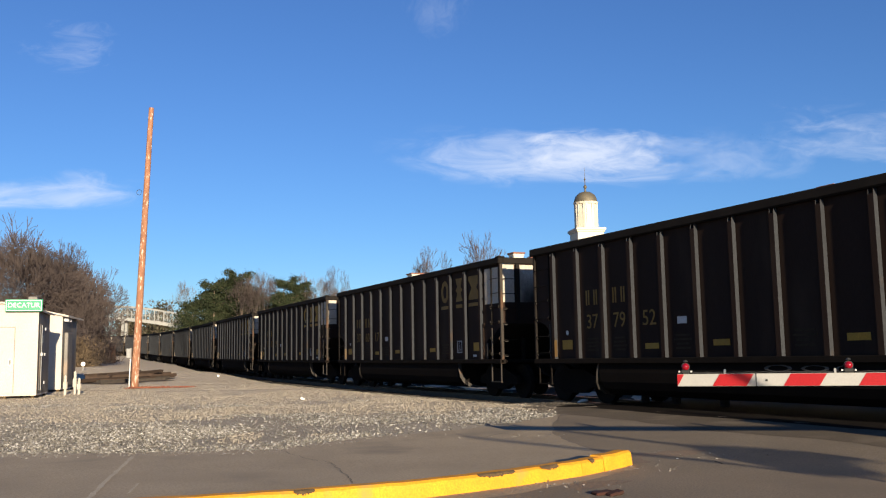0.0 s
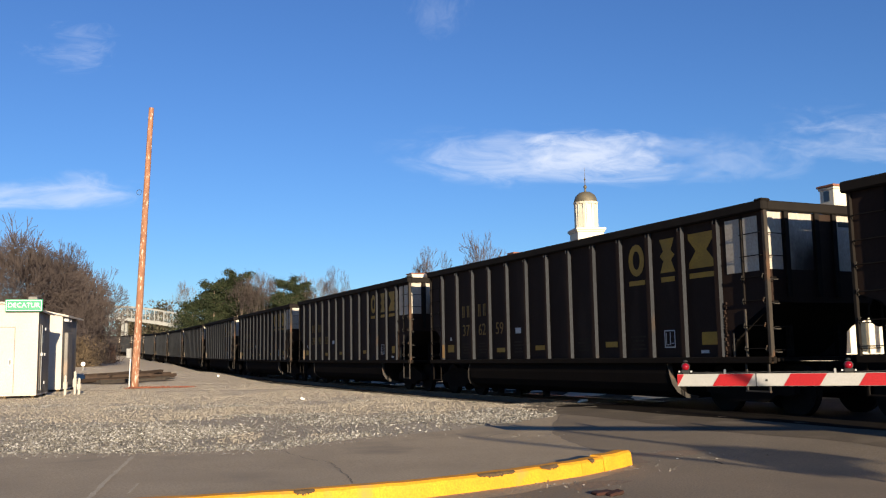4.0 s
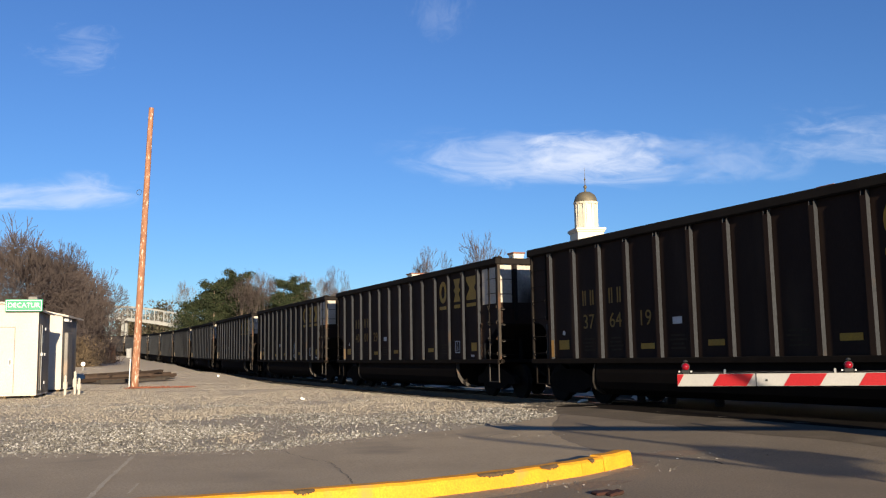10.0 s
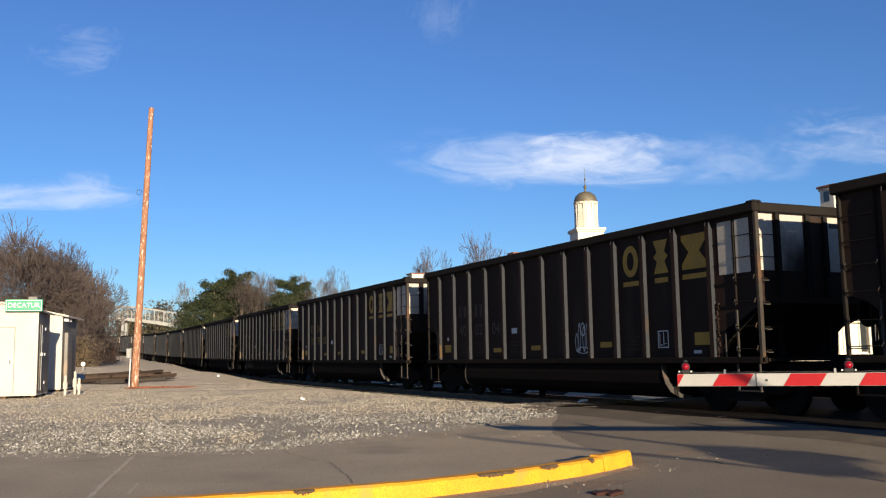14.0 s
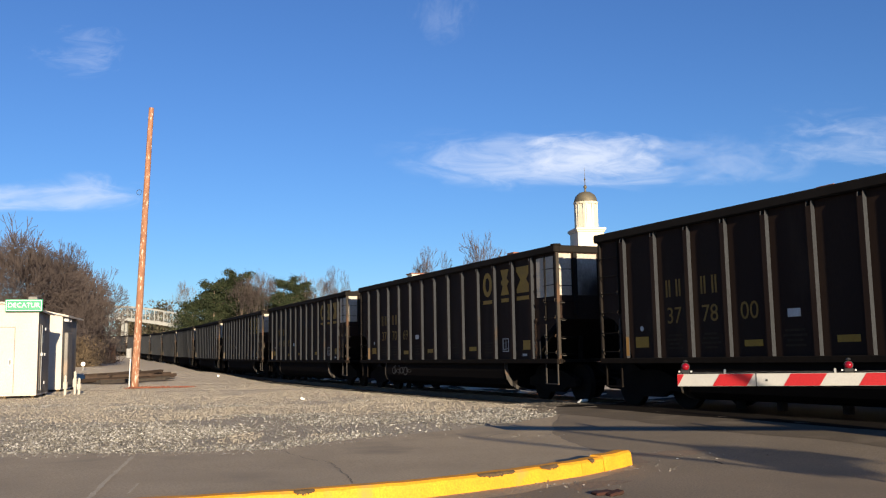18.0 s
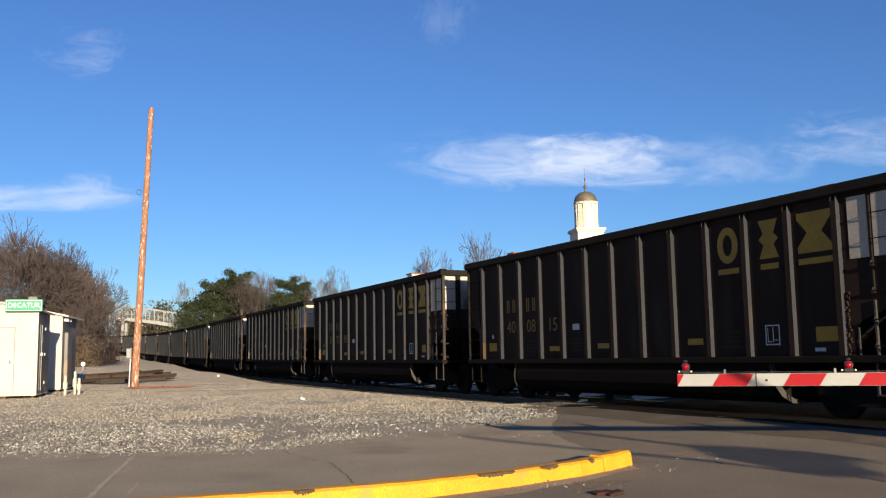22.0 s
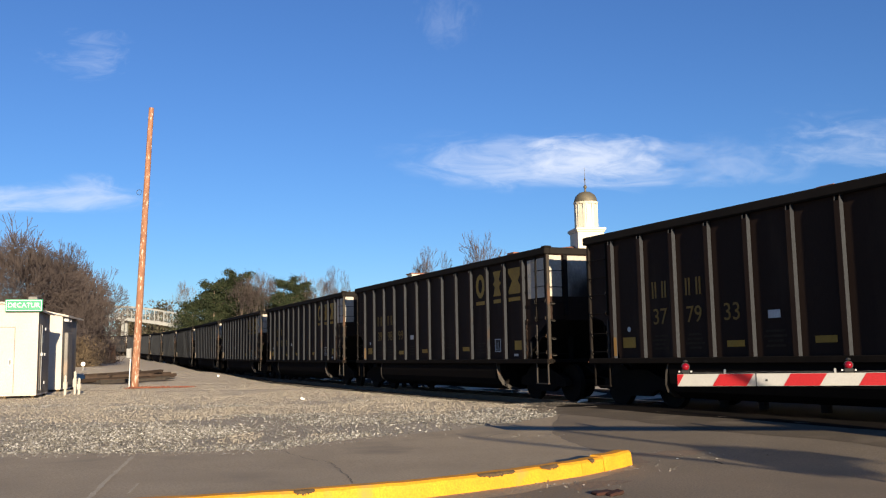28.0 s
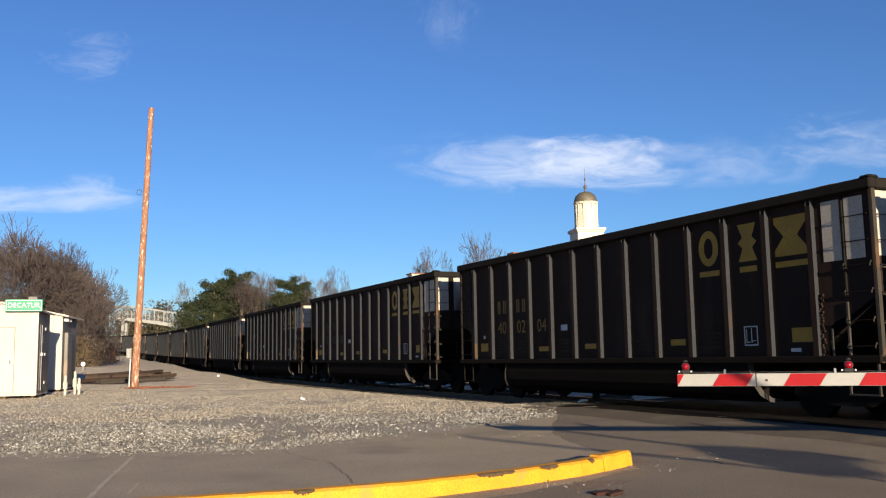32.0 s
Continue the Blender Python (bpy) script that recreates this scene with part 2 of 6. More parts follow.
M_TWIG = material("brown_twigs", (0.107, 0.083, 0.075), (0.070, 0.054, 0.0500), rough=0.95, scale=0.3, fine=4, bump=0.0)
M_PALETWIG = material("pale_bare_twigs", (0.169, 0.135, 0.106), (0.119, 0.098, 0.077), rough=0.95, scale=0.3, fine=4, bump=0.0)
M_LEAF = island_material("evergreen_needles", [(0.0200, 0.0325, 0.0150), (0.0375, 0.0500, 0.0225), (0.060, 0.065, 0.0325)])
M_BANK = island_material("winter_bank_woods", [(0.069, 0.056, 0.0400), (0.106, 0.085, 0.060), (0.056, 0.062, 0.0325), (0.150, 0.125, 0.094)])
M_IVY = island_material("green_ivy_leaves", [(0.062, 0.094, 0.0250), (0.112, 0.150, 0.0375), (0.150, 0.175, 0.056)])
M_SCRUB = island_material("dry_brush", [(0.135, 0.098, 0.060), (0.19, 0.137, 0.083), (0.10, 0.074, 0.05)])
M_STONE = island_material("gravel_stones", [(0.050, 0.047, 0.042), (0.230, 0.212, 0.182), (0.370, 0.345, 0.305), (0.085, 0.079, 0.07), (0.640, 0.615, 0.575), (0.145, 0.133, 0.115)])
M_TANSTONE = island_material("dusty_tan_stones", [(0.22, 0.190, 0.150), (0.45, 0.398, 0.325), (0.33, 0.288, 0.230), (0.54, 0.490, 0.415)])
M_DARKSTONE = island_material("ballast_stones", [(0.03, 0.027, 0.024), (0.07, 0.062, 0.054), (0.12, 0.105, 0.09), (0.045, 0.04, 0.035)])
M_FOAM = material("white_litter", (0.85, 0.85, 0.83), (0.8, 0.8, 0.78), rough=0.7, scale=5, fine=40, bump=0.1)
M_BRIDGE = material("white_bridge_steel", (0.300, 0.302, 0.290), (0.245, 0.246, 0.236), rough=0.6, scale=0.5, fine=6, bump=0.0)


# ======================= mesh helpers =======================
def mesh_of(bm, name, mat, smooth=False):
    me = bpy.data.meshes.new(name)
    bm.to_mesh(me)
    bm.free()
    if smooth:
        for p in me.polygons:
            p.use_smooth = True
    me.materials.append(mat)
    return me


def part(name, bm, mat, parent=None, label="", smooth=False):
    ob = new(name, mesh_of(bm, name, mat, smooth))
    if parent:
        ob.parent = parent
    return tagged(ob, label)


def box(bm, x0, x1, y0, y1, z0, z1, bevel=0.0, m=None):
    vs = bmesh.ops.create_cube(bm, size=1.0)["verts"]
    for v in vs:
        v.co = Vector((x0 + (v.co.x + 0.5) * (x1 - x0), y0 + (v.co.y + 0.5) * (y1 - y0), z0 + (v.co.z + 0.5) * (z1 - z0)))
    if bevel:
        es = list({e for v in vs for e in v.link_edges})
        r = bmesh.ops.bevel(bm, geom=es, offset=bevel, segments=1, affect="EDGES")
        vs = list({v for f in r["faces"] for v in f.verts} | {v for v in vs if v.is_valid})
    if m:
        bmesh.ops.transform(bm, matrix=m, verts=[v for v in vs if v.is_valid])
    return vs


def boxbm(*a, **k):
    bm = bmesh.new()
    box(bm, *a, **k)
    return bm


def rod(bm, a, b, r, r2=None, n=8):
    a, b = Vector(a), Vector(b)
    d = b - a
    m = Matrix.Translation((a + b) / 2) @ d.to_track_quat("Z", "Y").to_matrix().to_4x4()
    bmesh.ops.create_cone(bm, cap_ends=True, segments=n, radius1=r, radius2=r if r2 is None else r2, depth=d.length, matrix=m)


def rodbm(*a, **k):
    bm = bmesh.new()
    rod(bm, *a, **k)
    return bm


def prism(pts, y0, y1):
    """A plate with the outline pts (x, z), from y0 to y1."""
    bm = bmesh.new()
    a = [bm.verts.new((x, y0, z)) for x, z in pts]
    b = [bm.verts.new((x, y1, z)) for x, z in pts]
    bm.faces.new(a)
    bm.faces.new(b[::-1])
    k = len(pts)
    for i in range(k):
        bm.faces.new((a[(i + 1) % k], a[i], b[i], b[(i + 1) % k]))
    bmesh.ops.recalc_face_normals(bm, faces=bm.faces)
    return bm


def sweep(profile, rings, closed=True):
    """A strip of cross-sections: rings are lists of 3D points of one length."""
    bm = bmesh.new()
    rows = [[bm.verts.new(p) for p in ring] for ring in rings]
    k = len(rings[0])
    for r0, r1 in zip(rows, rows[1:]):
        for i in range(k if closed else k - 1):
            bm.faces.new((r0[i], r0[(i + 1) % k], r1[(i + 1) % k], r1[i]))
    if closed:
        bm.faces.new(rows[0][::-1])
        bm.faces.new(rows[-1])
    bmesh.ops.recalc_face_normals(bm, faces=bm.faces)
    return bm


def raw(name, verts, faces, mat, smooth=False):
    me = bpy.data.meshes.new(name)
    me.from_pydata(verts, [], faces)
    me.materials.append(mat)
    if smooth:
        for p in me.polygons:
            p.use_smooth = True
    return me


def lettering(text, size, mat, name="lettering", depth=0.003):
    """Flat letters of the built-in font, as a mesh standing in the x-z plane, centred."""
    cu = bpy.data.curves.new(name, "FONT")
    cu.body, cu.size, cu.extrude, cu.align_x, cu.align_y = text, size, depth, "CENTER", "CENTER"
    cu.resolution_u = 3
    ob = new(name, cu)
    bpy.context.view_layer.update()
    me = bpy.data.meshes.new_from_object(ob.evaluated_get(bpy.context.evaluated_depsgraph_get()))
    bpy.data.objects.remove(ob)
    me.transform(Matrix.Rotation(radians(90), 4, "X"))
    me.materials.clear()
    me.materials.append(mat)
    return me


def step(a, b, x):
    t = np.clip((x - a) / (b - a), 0, 1)
    return t * t * (3 - 2 * t)


# ======================= the line of the track =======================
HALF = 1.5675                                   # half the width of a car
U = np.arange(-120.0, 520.0, 0.5)
uu = np.clip(U, -40.0, 200.0)
HEAD = radians(27.2417) - 0.0022594 * uu + 0.5 * 2.64405e-5 * uu ** 2
du = U[1] - U[0]
TX, TY = -np.sin(HEAD), np.cos(HEAD)
LX = np.concatenate([[0], np.cumsum((TX[1:] + TX[:-1]) / 2 * du)])
LY = np.concatenate([[0], np.cumsum((TY[1:] + TY[:-1]) / 2 * du)])
i0 = int(round(120.0 / du))
LX += -LX[i0] + 12.07294 * math.cos(HEAD[i0])
LY += -LY[i0] + 12.07294 * math.sin(HEAD[i0])
uz = np.clip(U, -40.0, 150.0)
LZ = -0.003094 * uz + 8.4523e-5 * uz ** 2 + np.clip(U - 150.0, 0, 400) * 0.0223


def on_line(u, lat=0.0):
    """A point of the line at u metres, lat metres to the near side of the cars' near flank, the heading and the height."""
    h = float(np.interp(u, U, HEAD))
    return float(np.interp(u, U, LX)) - lat * math.cos(h), float(np.interp(u, U, LY)) - lat * math.sin(h), h, float(np.interp(u, U, LZ))


KX, KY, KA, KU, KZ = LX[::4], LY[::4], HEAD[::4], U[::4], LZ[::4]


def beside(x, y):
    """Distance from the near rail towards the camera, place along the line, height of the line."""
    x, y = np.atleast_1d(np.asarray(x, float)), np.atleast_1d(np.asarray(y, float))
    k = np.empty(len(x), int)
    for a in range(0, len(x), 4000):
        k[a:a + 4000] = np.argmin((x[a:a + 4000, None] - KX) ** 2 + (y[a:a + 4000, None] - KY) ** 2, axis=1)
    d = -((x - KX[k]) * np.cos(KA[k]) + (y - KY[k]) * np.sin(KA[k])) + 0.85
    return d, KU[k], KZ[k]


def ground_z(x, y):
    x, y = np.atleast_1d(np.asarray(x, float)), np.atleast_1d(np.asarray(y, float))
    d, u, z = beside(x, y)
    low = -0.25 + 0.20 * step(9, 24, y) + 0.38 * step(43, 62, y) * step(60, 3, np.abs(d)) + 0.5 * step(-17, -27, x) * step(48, 64, y) + np.clip(z - 0.38, 0, None) * step(35, 70, y) * step(260, 60, np.abs(d))
    out = low + (-0.02 - low) * step(6, 1, np.abs(d + 0.7)) * step(21, 17, u)
    bed = step(2.6, 1.6, np.abs(d + 0.7)) * step(17, 21, u)          # the bed of the line lies a little lower than the rail heads
    return out + (z - 0.16 - out) * bed


def gz1(x, y):
    return float(ground_z([x], [y])[0])


# ======================= ground =======================
def axis(near, far, fine, grow):
    v, s = [0.0], fine
    while v[-1] < far:
        if v[-1] > near:
            s *= grow
        v.append(v[-1] + s)
    return v


def build_ground():
    px = axis(28, 2500, 0.45, 1.10)
    xs = np.array([-v for v in px[:0:-1]] + px)
    py = axis(75, 3500, 0.45, 1.08)
    ny = axis(3, 900, 0.6, 1.25)
    ys = np.array([-v for v in ny[:0:-1]] + py)
    X, Y = np.meshgrid(xs, ys)
    Z = ground_z(X.ravel(), Y.ravel()).reshape(X.shape)
    near = (np.hypot(X, Y) < 90)
    rough = np.array([noise.noise((float(a) * 0.35, float(b) * 0.35, 0.0)) * 0.035 + noise.noise((float(a) * 1.7, float(b) * 1.7, 3.0)) * 0.012 if c else 0.0 for a, b, c in zip(X.ravel(), Y.ravel(), near.ravel())]).reshape(X.shape)
    d, u, _ = beside(X.ravel(), Y.ravel())
    d, u = d.reshape(X.shape), u.reshape(X.shape)
    Z = Z - 0.012 + rough * step(14.2, 17, Y) * step(1.5, 3.5, np.abs(d + 0.7)) * step(18, 22, u + 0 * d)
    h, w = X.shape
    verts = np.stack([X.ravel(), Y.ravel(), Z.ravel()], 1).tolist()
    faces = [(r * w + c, r * w + c + 1, (r + 1) * w + c + 1, (r + 1) * w + c) for r in range(h - 1) for c in range(w - 1)]
    tagged(new("ground", raw("ground", verts, faces, M_GRAVEL, True)), "pale grey gravel lot with darker patches", "ground", kind="structure")


build_ground()


def sheet(name, outline, lift, mat, label, category, spacing=0.5):
    """A paved area inside an outline, laid over the ground, as a fine grid cut to the outline."""
    bm = bmesh.new()
    vs = [bm.verts.new((x, y, 0)) for x, y in outline]
    bm.faces.new(vs)
    xs, ys = [p[0] for p in outline], [p[1] for p in outline]
    for lo, hi, no in ((min(xs), max(xs), (1, 0, 0)), (min(ys), max(ys), (0, 1, 0))):
        v = lo + spacing
        while v < hi:
            bmesh.ops.bisect_plane(bm, geom=bm.verts[:] + bm.edges[:] + bm.faces[:], plane_co=(v if no[0] else 0, v if no[1] else 0, 0), plane_no=no)
            v += spacing
    co = np.array([v.co[:2] for v in bm.verts])
    for v, z in zip(bm.verts, ground_z(co[:, 0], co[:, 1])):
        v.co.z = float(z) + lift
    bmesh.ops.recalc_face_normals(bm, faces=bm.faces)
    for f in bm.faces:
        if f.normal.z < 0:
            f.normal_flip()
    return tagged(new(name, mesh_of(bm, name, mat, True)), label, category, kind="structure")


def edge_wobble(pts, amount=0.05, steps=6, seed=2):
    rng = random.Random(seed)
    out = []
    for (x0, y0), (x1, y1) in zip(pts, pts[1:]):
        for i in range(steps):
            f = i / steps
            out.append((x0 + (x1 - x0) * f + rng.uniform(-amount, amount), y0 + (y1 - y0) * f + rng.uniform(-amount, amount)))
    return out + [pts[-1]]


LOT_EDGE = [(-14.0, 13.9), (-6.6, 13.8), (-4.5, 13.7), (-2.6, 13.8), (-2.0, 14.5), (-1.4, 15.2), (0.1, 16.2), (1.1, 17.0), (1.9, 17.9)]
r_near = [on_line(u, -0.6)[:2] for u in (18.5, 12, 6, 0, -6, -12, -18)]
sheet("road_apron", edge_wobble(LOT_EDGE) + [(2.3, 18.6)] + r_near[1:] + [(20, -14), (-14, -14)], 0.004, M_OLDASPHALT, "worn grey asphalt apron with dirt and cracks", "road", 0.6)
street = [(-0.2, 8.6), (0.6, 9.3), (1.45, 10.1), (2.28, 11.15), (2.30, 12.1), (1.95, 13.6), (1.75, 15.0), (1.9, 16.6), (2.3, 18.55)]
sheet("road", edge_wobble(street, 0.04, 6, 9) + [on_line(u, -0.6)[:2] for u in (12, 6, 0, -6, -12, -18)] + [(20, -14), (-6, -14)], 0.007, M_ASPHALT, "darker asphalt street leading to the crossing", "road", 0.6)


# ======================= the track =======================
RAIL = [(-0.07, -0.17), (0.07, -0.17), (0.07, -0.155), (0.01, -0.14), (0.01, -0.045), (0.036, -0.035), (0.036, -0.004), (0.028, 0.0), (-0.028, 0.0), (-0.036, -0.004), (-0.036, -0.035), (-0.01, -0.045), (-0.01, -0.14), (-0.07, -0.155)]


def rail_along(lat, u0, u1, stepu=2.0):
    rings = []
    for u in np.arange(u0, u1, stepu):
        x, y, h, z = on_line(u, lat)
        rings.append([(x - a * math.cos(h), y - a * math.sin(h), z + b) for a, b in RAIL])
    return sweep(None, rings)


def build_track():
    track = tagged(new("railway_track"), "main line railway track with worn rails on ballast", "track", kind="structure")
    for lat in (-0.85, -2.285):
        part("rail", rail_along(lat, -70, 330), M_RAIL, track, "steel rail with a polished head")
        rings = []
        for u in np.arange(-70, 330, 2.0):
            x, y, h, z = on_line(u, lat)
            rings.append([(x - a * math.cos(h), y - a * math.sin(h), z + b) for a, b in ((-0.024, -0.001), (0.024, -0.001), (0.024, 0.003), (-0.024, 0.003))])
        part("rail_head", sweep(None, rings), M_RAILTOP, track)
    me = mesh_of(boxbm(-1.3, 1.3, -0.115, 0.115, -0.17, 0.0, bevel=0.012), "tie", M_TIE)
    rng = random.Random(5)
    for u in np.arange(19.0, 150.0, 0.52):
        x, y, h, z = on_line(u, -HALF)
        ob = new("tie", me)
        ob.parent = track
        ob.matrix_basis = pose(x, y, z - 0.165, 0, 0, math.degrees(h) + rng.uniform(-1, 1))


build_track()

# strip of asphalt at the crossing, coloured near black for the train's shade
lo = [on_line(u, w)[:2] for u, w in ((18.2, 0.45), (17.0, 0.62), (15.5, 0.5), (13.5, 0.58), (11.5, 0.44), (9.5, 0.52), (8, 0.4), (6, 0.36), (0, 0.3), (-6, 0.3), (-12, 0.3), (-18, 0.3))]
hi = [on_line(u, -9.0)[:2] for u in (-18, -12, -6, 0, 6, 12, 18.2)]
sheet("crossing_surface", lo + hi, 0.010, M_TRAINSHADE, "crossing asphalt darkened for the shade under the train", "road", 0.8)

# darker asphalt added beside the crossing to soften the gate arm's shadow
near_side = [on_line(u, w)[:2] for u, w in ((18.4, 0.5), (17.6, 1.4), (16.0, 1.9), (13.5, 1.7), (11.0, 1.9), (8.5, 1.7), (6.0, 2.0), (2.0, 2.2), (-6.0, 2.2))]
sheet("crossing_approach", edge_wobble(near_side, 0.12, 5, 17) + [on_line(u, 0.25)[:2] for u in (-6.0, 2.0, 8.0, 13.0, 18.0)], 0.0088, M_APPROACH, "darker asphalt beside the crossing", "road", 0.6)

# dark ballast bed; the shade of the train is part of its colour
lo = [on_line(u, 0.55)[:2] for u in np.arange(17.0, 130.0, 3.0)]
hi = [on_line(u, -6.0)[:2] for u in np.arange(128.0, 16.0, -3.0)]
sheet("ballast_bed", edge_wobble(lo, 0.12, 3, 4) + hi, 0.006, M_BALLAST, "dark ballast under the rails with the train's shade in its colour", "ballast", 1.5)

# ======================= the coal cars =======================
L2, XF, RIB_GAP, RIB_FRONT = 7.28, 7.01, 1.01435, 5.79   # rear and front ends of the body, and its posts
TOP, SILL, ZR = 3.80, 1.057, 3.62
rib_x = [RIB_FRONT - (12 - i) * RIB_GAP for i in range(13)]
YS = -1.462                                       # near side sheet


def bay(i):
    """Middle of the bay between posts i and i + 1."""
    return (rib_x[i] + rib_x[i + 1]) / 2


def plate(x0, x1, z0, z1, y=YS - 0.004, t=0.004):
    return boxbm(x0, x1, y - t, y, z0, z1)


def grab(a, b, out, r=0.011):
    """A grab iron: a bar on two feet that stands off by the vector out."""
    bm = bmesh.new()
    a, b, o = Vector(a), Vector(b), Vector(out)
    rod(bm, a, a + o, r, n=6)
    rod(bm, a + o, b + o, r, n=6)
    rod(bm, b + o, b, r, n=6)
    return bm


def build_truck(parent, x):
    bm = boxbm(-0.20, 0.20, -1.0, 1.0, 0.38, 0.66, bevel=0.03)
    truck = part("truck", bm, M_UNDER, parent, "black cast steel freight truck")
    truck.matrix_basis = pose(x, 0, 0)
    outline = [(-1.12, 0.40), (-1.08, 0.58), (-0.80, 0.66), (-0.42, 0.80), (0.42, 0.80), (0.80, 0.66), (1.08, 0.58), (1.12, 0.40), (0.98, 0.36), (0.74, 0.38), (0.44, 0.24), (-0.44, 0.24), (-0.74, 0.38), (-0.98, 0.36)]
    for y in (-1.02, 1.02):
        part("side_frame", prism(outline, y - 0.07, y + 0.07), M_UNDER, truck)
        for s in (-0.12, 0.0, 0.12):
            part("spring", rodbm((s, y, 0.30), (s, y, 0.52), 0.05, n=8), M_UNDER, truck)
    wheels = []
    for w in (-0.89, 0.89):
        bm = bmesh.new()
        rod(bm, (0, -1.02, 0), (0, 1.02, 0), 0.075, n=10)
        for y in (-0.75, 0.75):
            s = -1 if y < 0 else 1
            for (ya, ra), (yb, rb) in zip(((0.0, 0.47), (0.03, 0.457), (0.12, 0.450), (0.125, 0.38)), ((0.03, 0.457), (0.12, 0.450), (0.125, 0.38), (0.06, 0.36))):
                rod(bm, (0, y + s * (ya - 0.06), 0), (0, y + s * (yb - 0.06) + s * 1e-4, 0), ra if s > 0 else ra, rb, n=28)
            rod(bm, (0, y - 0.05, 0), (0, y + 0.05, 0), 0.15, n=12)
            for k in range(4):
                a = k * math.pi / 2
                rod(bm, (0.24 * math.cos(a), y - 0.075, 0.24 * math.sin(a)), (0.24 * math.cos(a), y + 0.075, 0.24 * math.sin(a)), 0.035, n=6)
        ws = part("wheelset", bm, M_WHEEL, truck, "worn steel wheelset", smooth=False)
        ws.matrix_basis = pose(w, 0, 0.457)
        wheels.append(ws)
    return truck


def build_car():
    car = new("coal_car")
    cut = [(-L2, 2.02), (-6.85, 1.88), (-6.45, 1.52), (-6.25, SILL), (5.98, SILL), (6.03, 1.50), (6.14, 1.60), (6.50, 1.72), (6.78, 1.88), (XF, 2.0), (XF, ZR + 0.06), (-L2, ZR + 0.06)]
    for s in (-1, 1):
        part("side_sheet", prism(cut, s * 1.462, s * 1.450), M_CAR, car, "black painted steel side sheet with coal grime")
        part("top_chord", boxbm(-L2 - 0.09, XF + 0.03, s * 1.495 - 0.075, s * 1.495 + 0.075, ZR, TOP, bevel=0.025), M_CHORD, car)
        part("side_sill", boxbm(-L2, XF, s * 1.47 - 0.09, s * 1.47 + 0.09, 0.94, SILL, bevel=0.012), M_UNDER, car)
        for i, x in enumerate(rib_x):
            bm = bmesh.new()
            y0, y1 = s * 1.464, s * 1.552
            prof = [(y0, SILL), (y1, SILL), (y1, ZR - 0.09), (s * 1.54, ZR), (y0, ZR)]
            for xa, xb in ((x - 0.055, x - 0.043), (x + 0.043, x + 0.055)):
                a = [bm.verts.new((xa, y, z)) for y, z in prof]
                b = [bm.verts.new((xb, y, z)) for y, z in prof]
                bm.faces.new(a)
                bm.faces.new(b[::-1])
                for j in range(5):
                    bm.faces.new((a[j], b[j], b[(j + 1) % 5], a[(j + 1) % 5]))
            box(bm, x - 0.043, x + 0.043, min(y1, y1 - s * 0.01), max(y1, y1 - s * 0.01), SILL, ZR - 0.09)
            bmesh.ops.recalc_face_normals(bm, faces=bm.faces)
            # sun on the posts is put into colour: pale flanks, black outer faces
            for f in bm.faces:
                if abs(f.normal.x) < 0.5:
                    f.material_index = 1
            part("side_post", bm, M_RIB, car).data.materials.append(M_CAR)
    for e, xe in ((-1, L2), (1, XF)):
        # end wall, then the slope sheet that runs down and inwards under it
        bm = prism([(e * (xe - 0.08), ZR), (e * (xe - 0.065), ZR), (e * (xe - 0.065), 2.0), (e * (xe - 0.08), 2.0)], -1.449, 1.449)
        part("end_sheet", bm, M_CAR, car, "black end wall")
        # near black: the shade below the end wall is put into the colour
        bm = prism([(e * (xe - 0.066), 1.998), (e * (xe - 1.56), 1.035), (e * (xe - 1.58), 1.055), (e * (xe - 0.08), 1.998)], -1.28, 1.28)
        part("slope_sheet", bm, M_SHADEIRON, car, "slope sheet under the end wall coloured dark for its shade")
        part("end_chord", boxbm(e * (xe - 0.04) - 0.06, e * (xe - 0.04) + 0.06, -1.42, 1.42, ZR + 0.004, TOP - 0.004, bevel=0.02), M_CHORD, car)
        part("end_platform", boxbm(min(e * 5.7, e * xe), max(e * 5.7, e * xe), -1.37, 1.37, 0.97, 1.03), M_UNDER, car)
        for y in (-1.485, 1.485):
            if e > 0:
                part("corner_post", boxbm(XF - 0.06, XF, y - 0.03, y + 0.03, 0.94, ZR, bevel=0.008), M_RUSTY, car, "rust-streaked corner post")
                part("corner_flange", boxbm(XF + 0.001, XF + 0.012, y - 0.03 if y < 0 else y - 0.05, y + 0.05 if y < 0 else y + 0.03, 1.06, ZR, bevel=0.004), M_RUSTY, car, "dusty corner flange streaked with rust")
            else:
                part("corner_post", boxbm(-L2 - 0.01, -L2 + 0.05, y - 0.03, y + 0.03, 0.95, ZR, bevel=0.006), M_CHORD, car)
        for y in (-0.96, -0.22, 0.22, 0.96):
            part("end_post", boxbm(min(e * (xe - 0.058), e * (xe - 0.005)), max(e * (xe - 0.058), e * (xe - 0.005)), y - 0.05, y + 0.05, 2.1, ZR, bevel=0.008), M_CHORD, car)
        x = 6.40 if e > 0 else -6.62
        part("ladder_stile", boxbm(x - 0.022, x + 0.022, -1.49, -1.452, 1.06, 1.90, bevel=0.006), M_STILE, car, "pale ladder stile")
        part("ladder_stile", boxbm(x - 0.02, x + 0.02, -1.49, -1.452, 2.0, 3.60, bevel=0.006), M_CHORD, car)
        # front stirrups coloured pale as if sunlit, rear ones black
        for xs_ in ((6.36, 6.90) if e > 0 else (-6.62, -7.16)):
            part("stirrup", boxbm(xs_ - 0.022, xs_ + 0.022, -1.49, -1.46, 0.46, 0.945, bevel=0.006), M_STILE if e > 0 else M_UNDER, car)
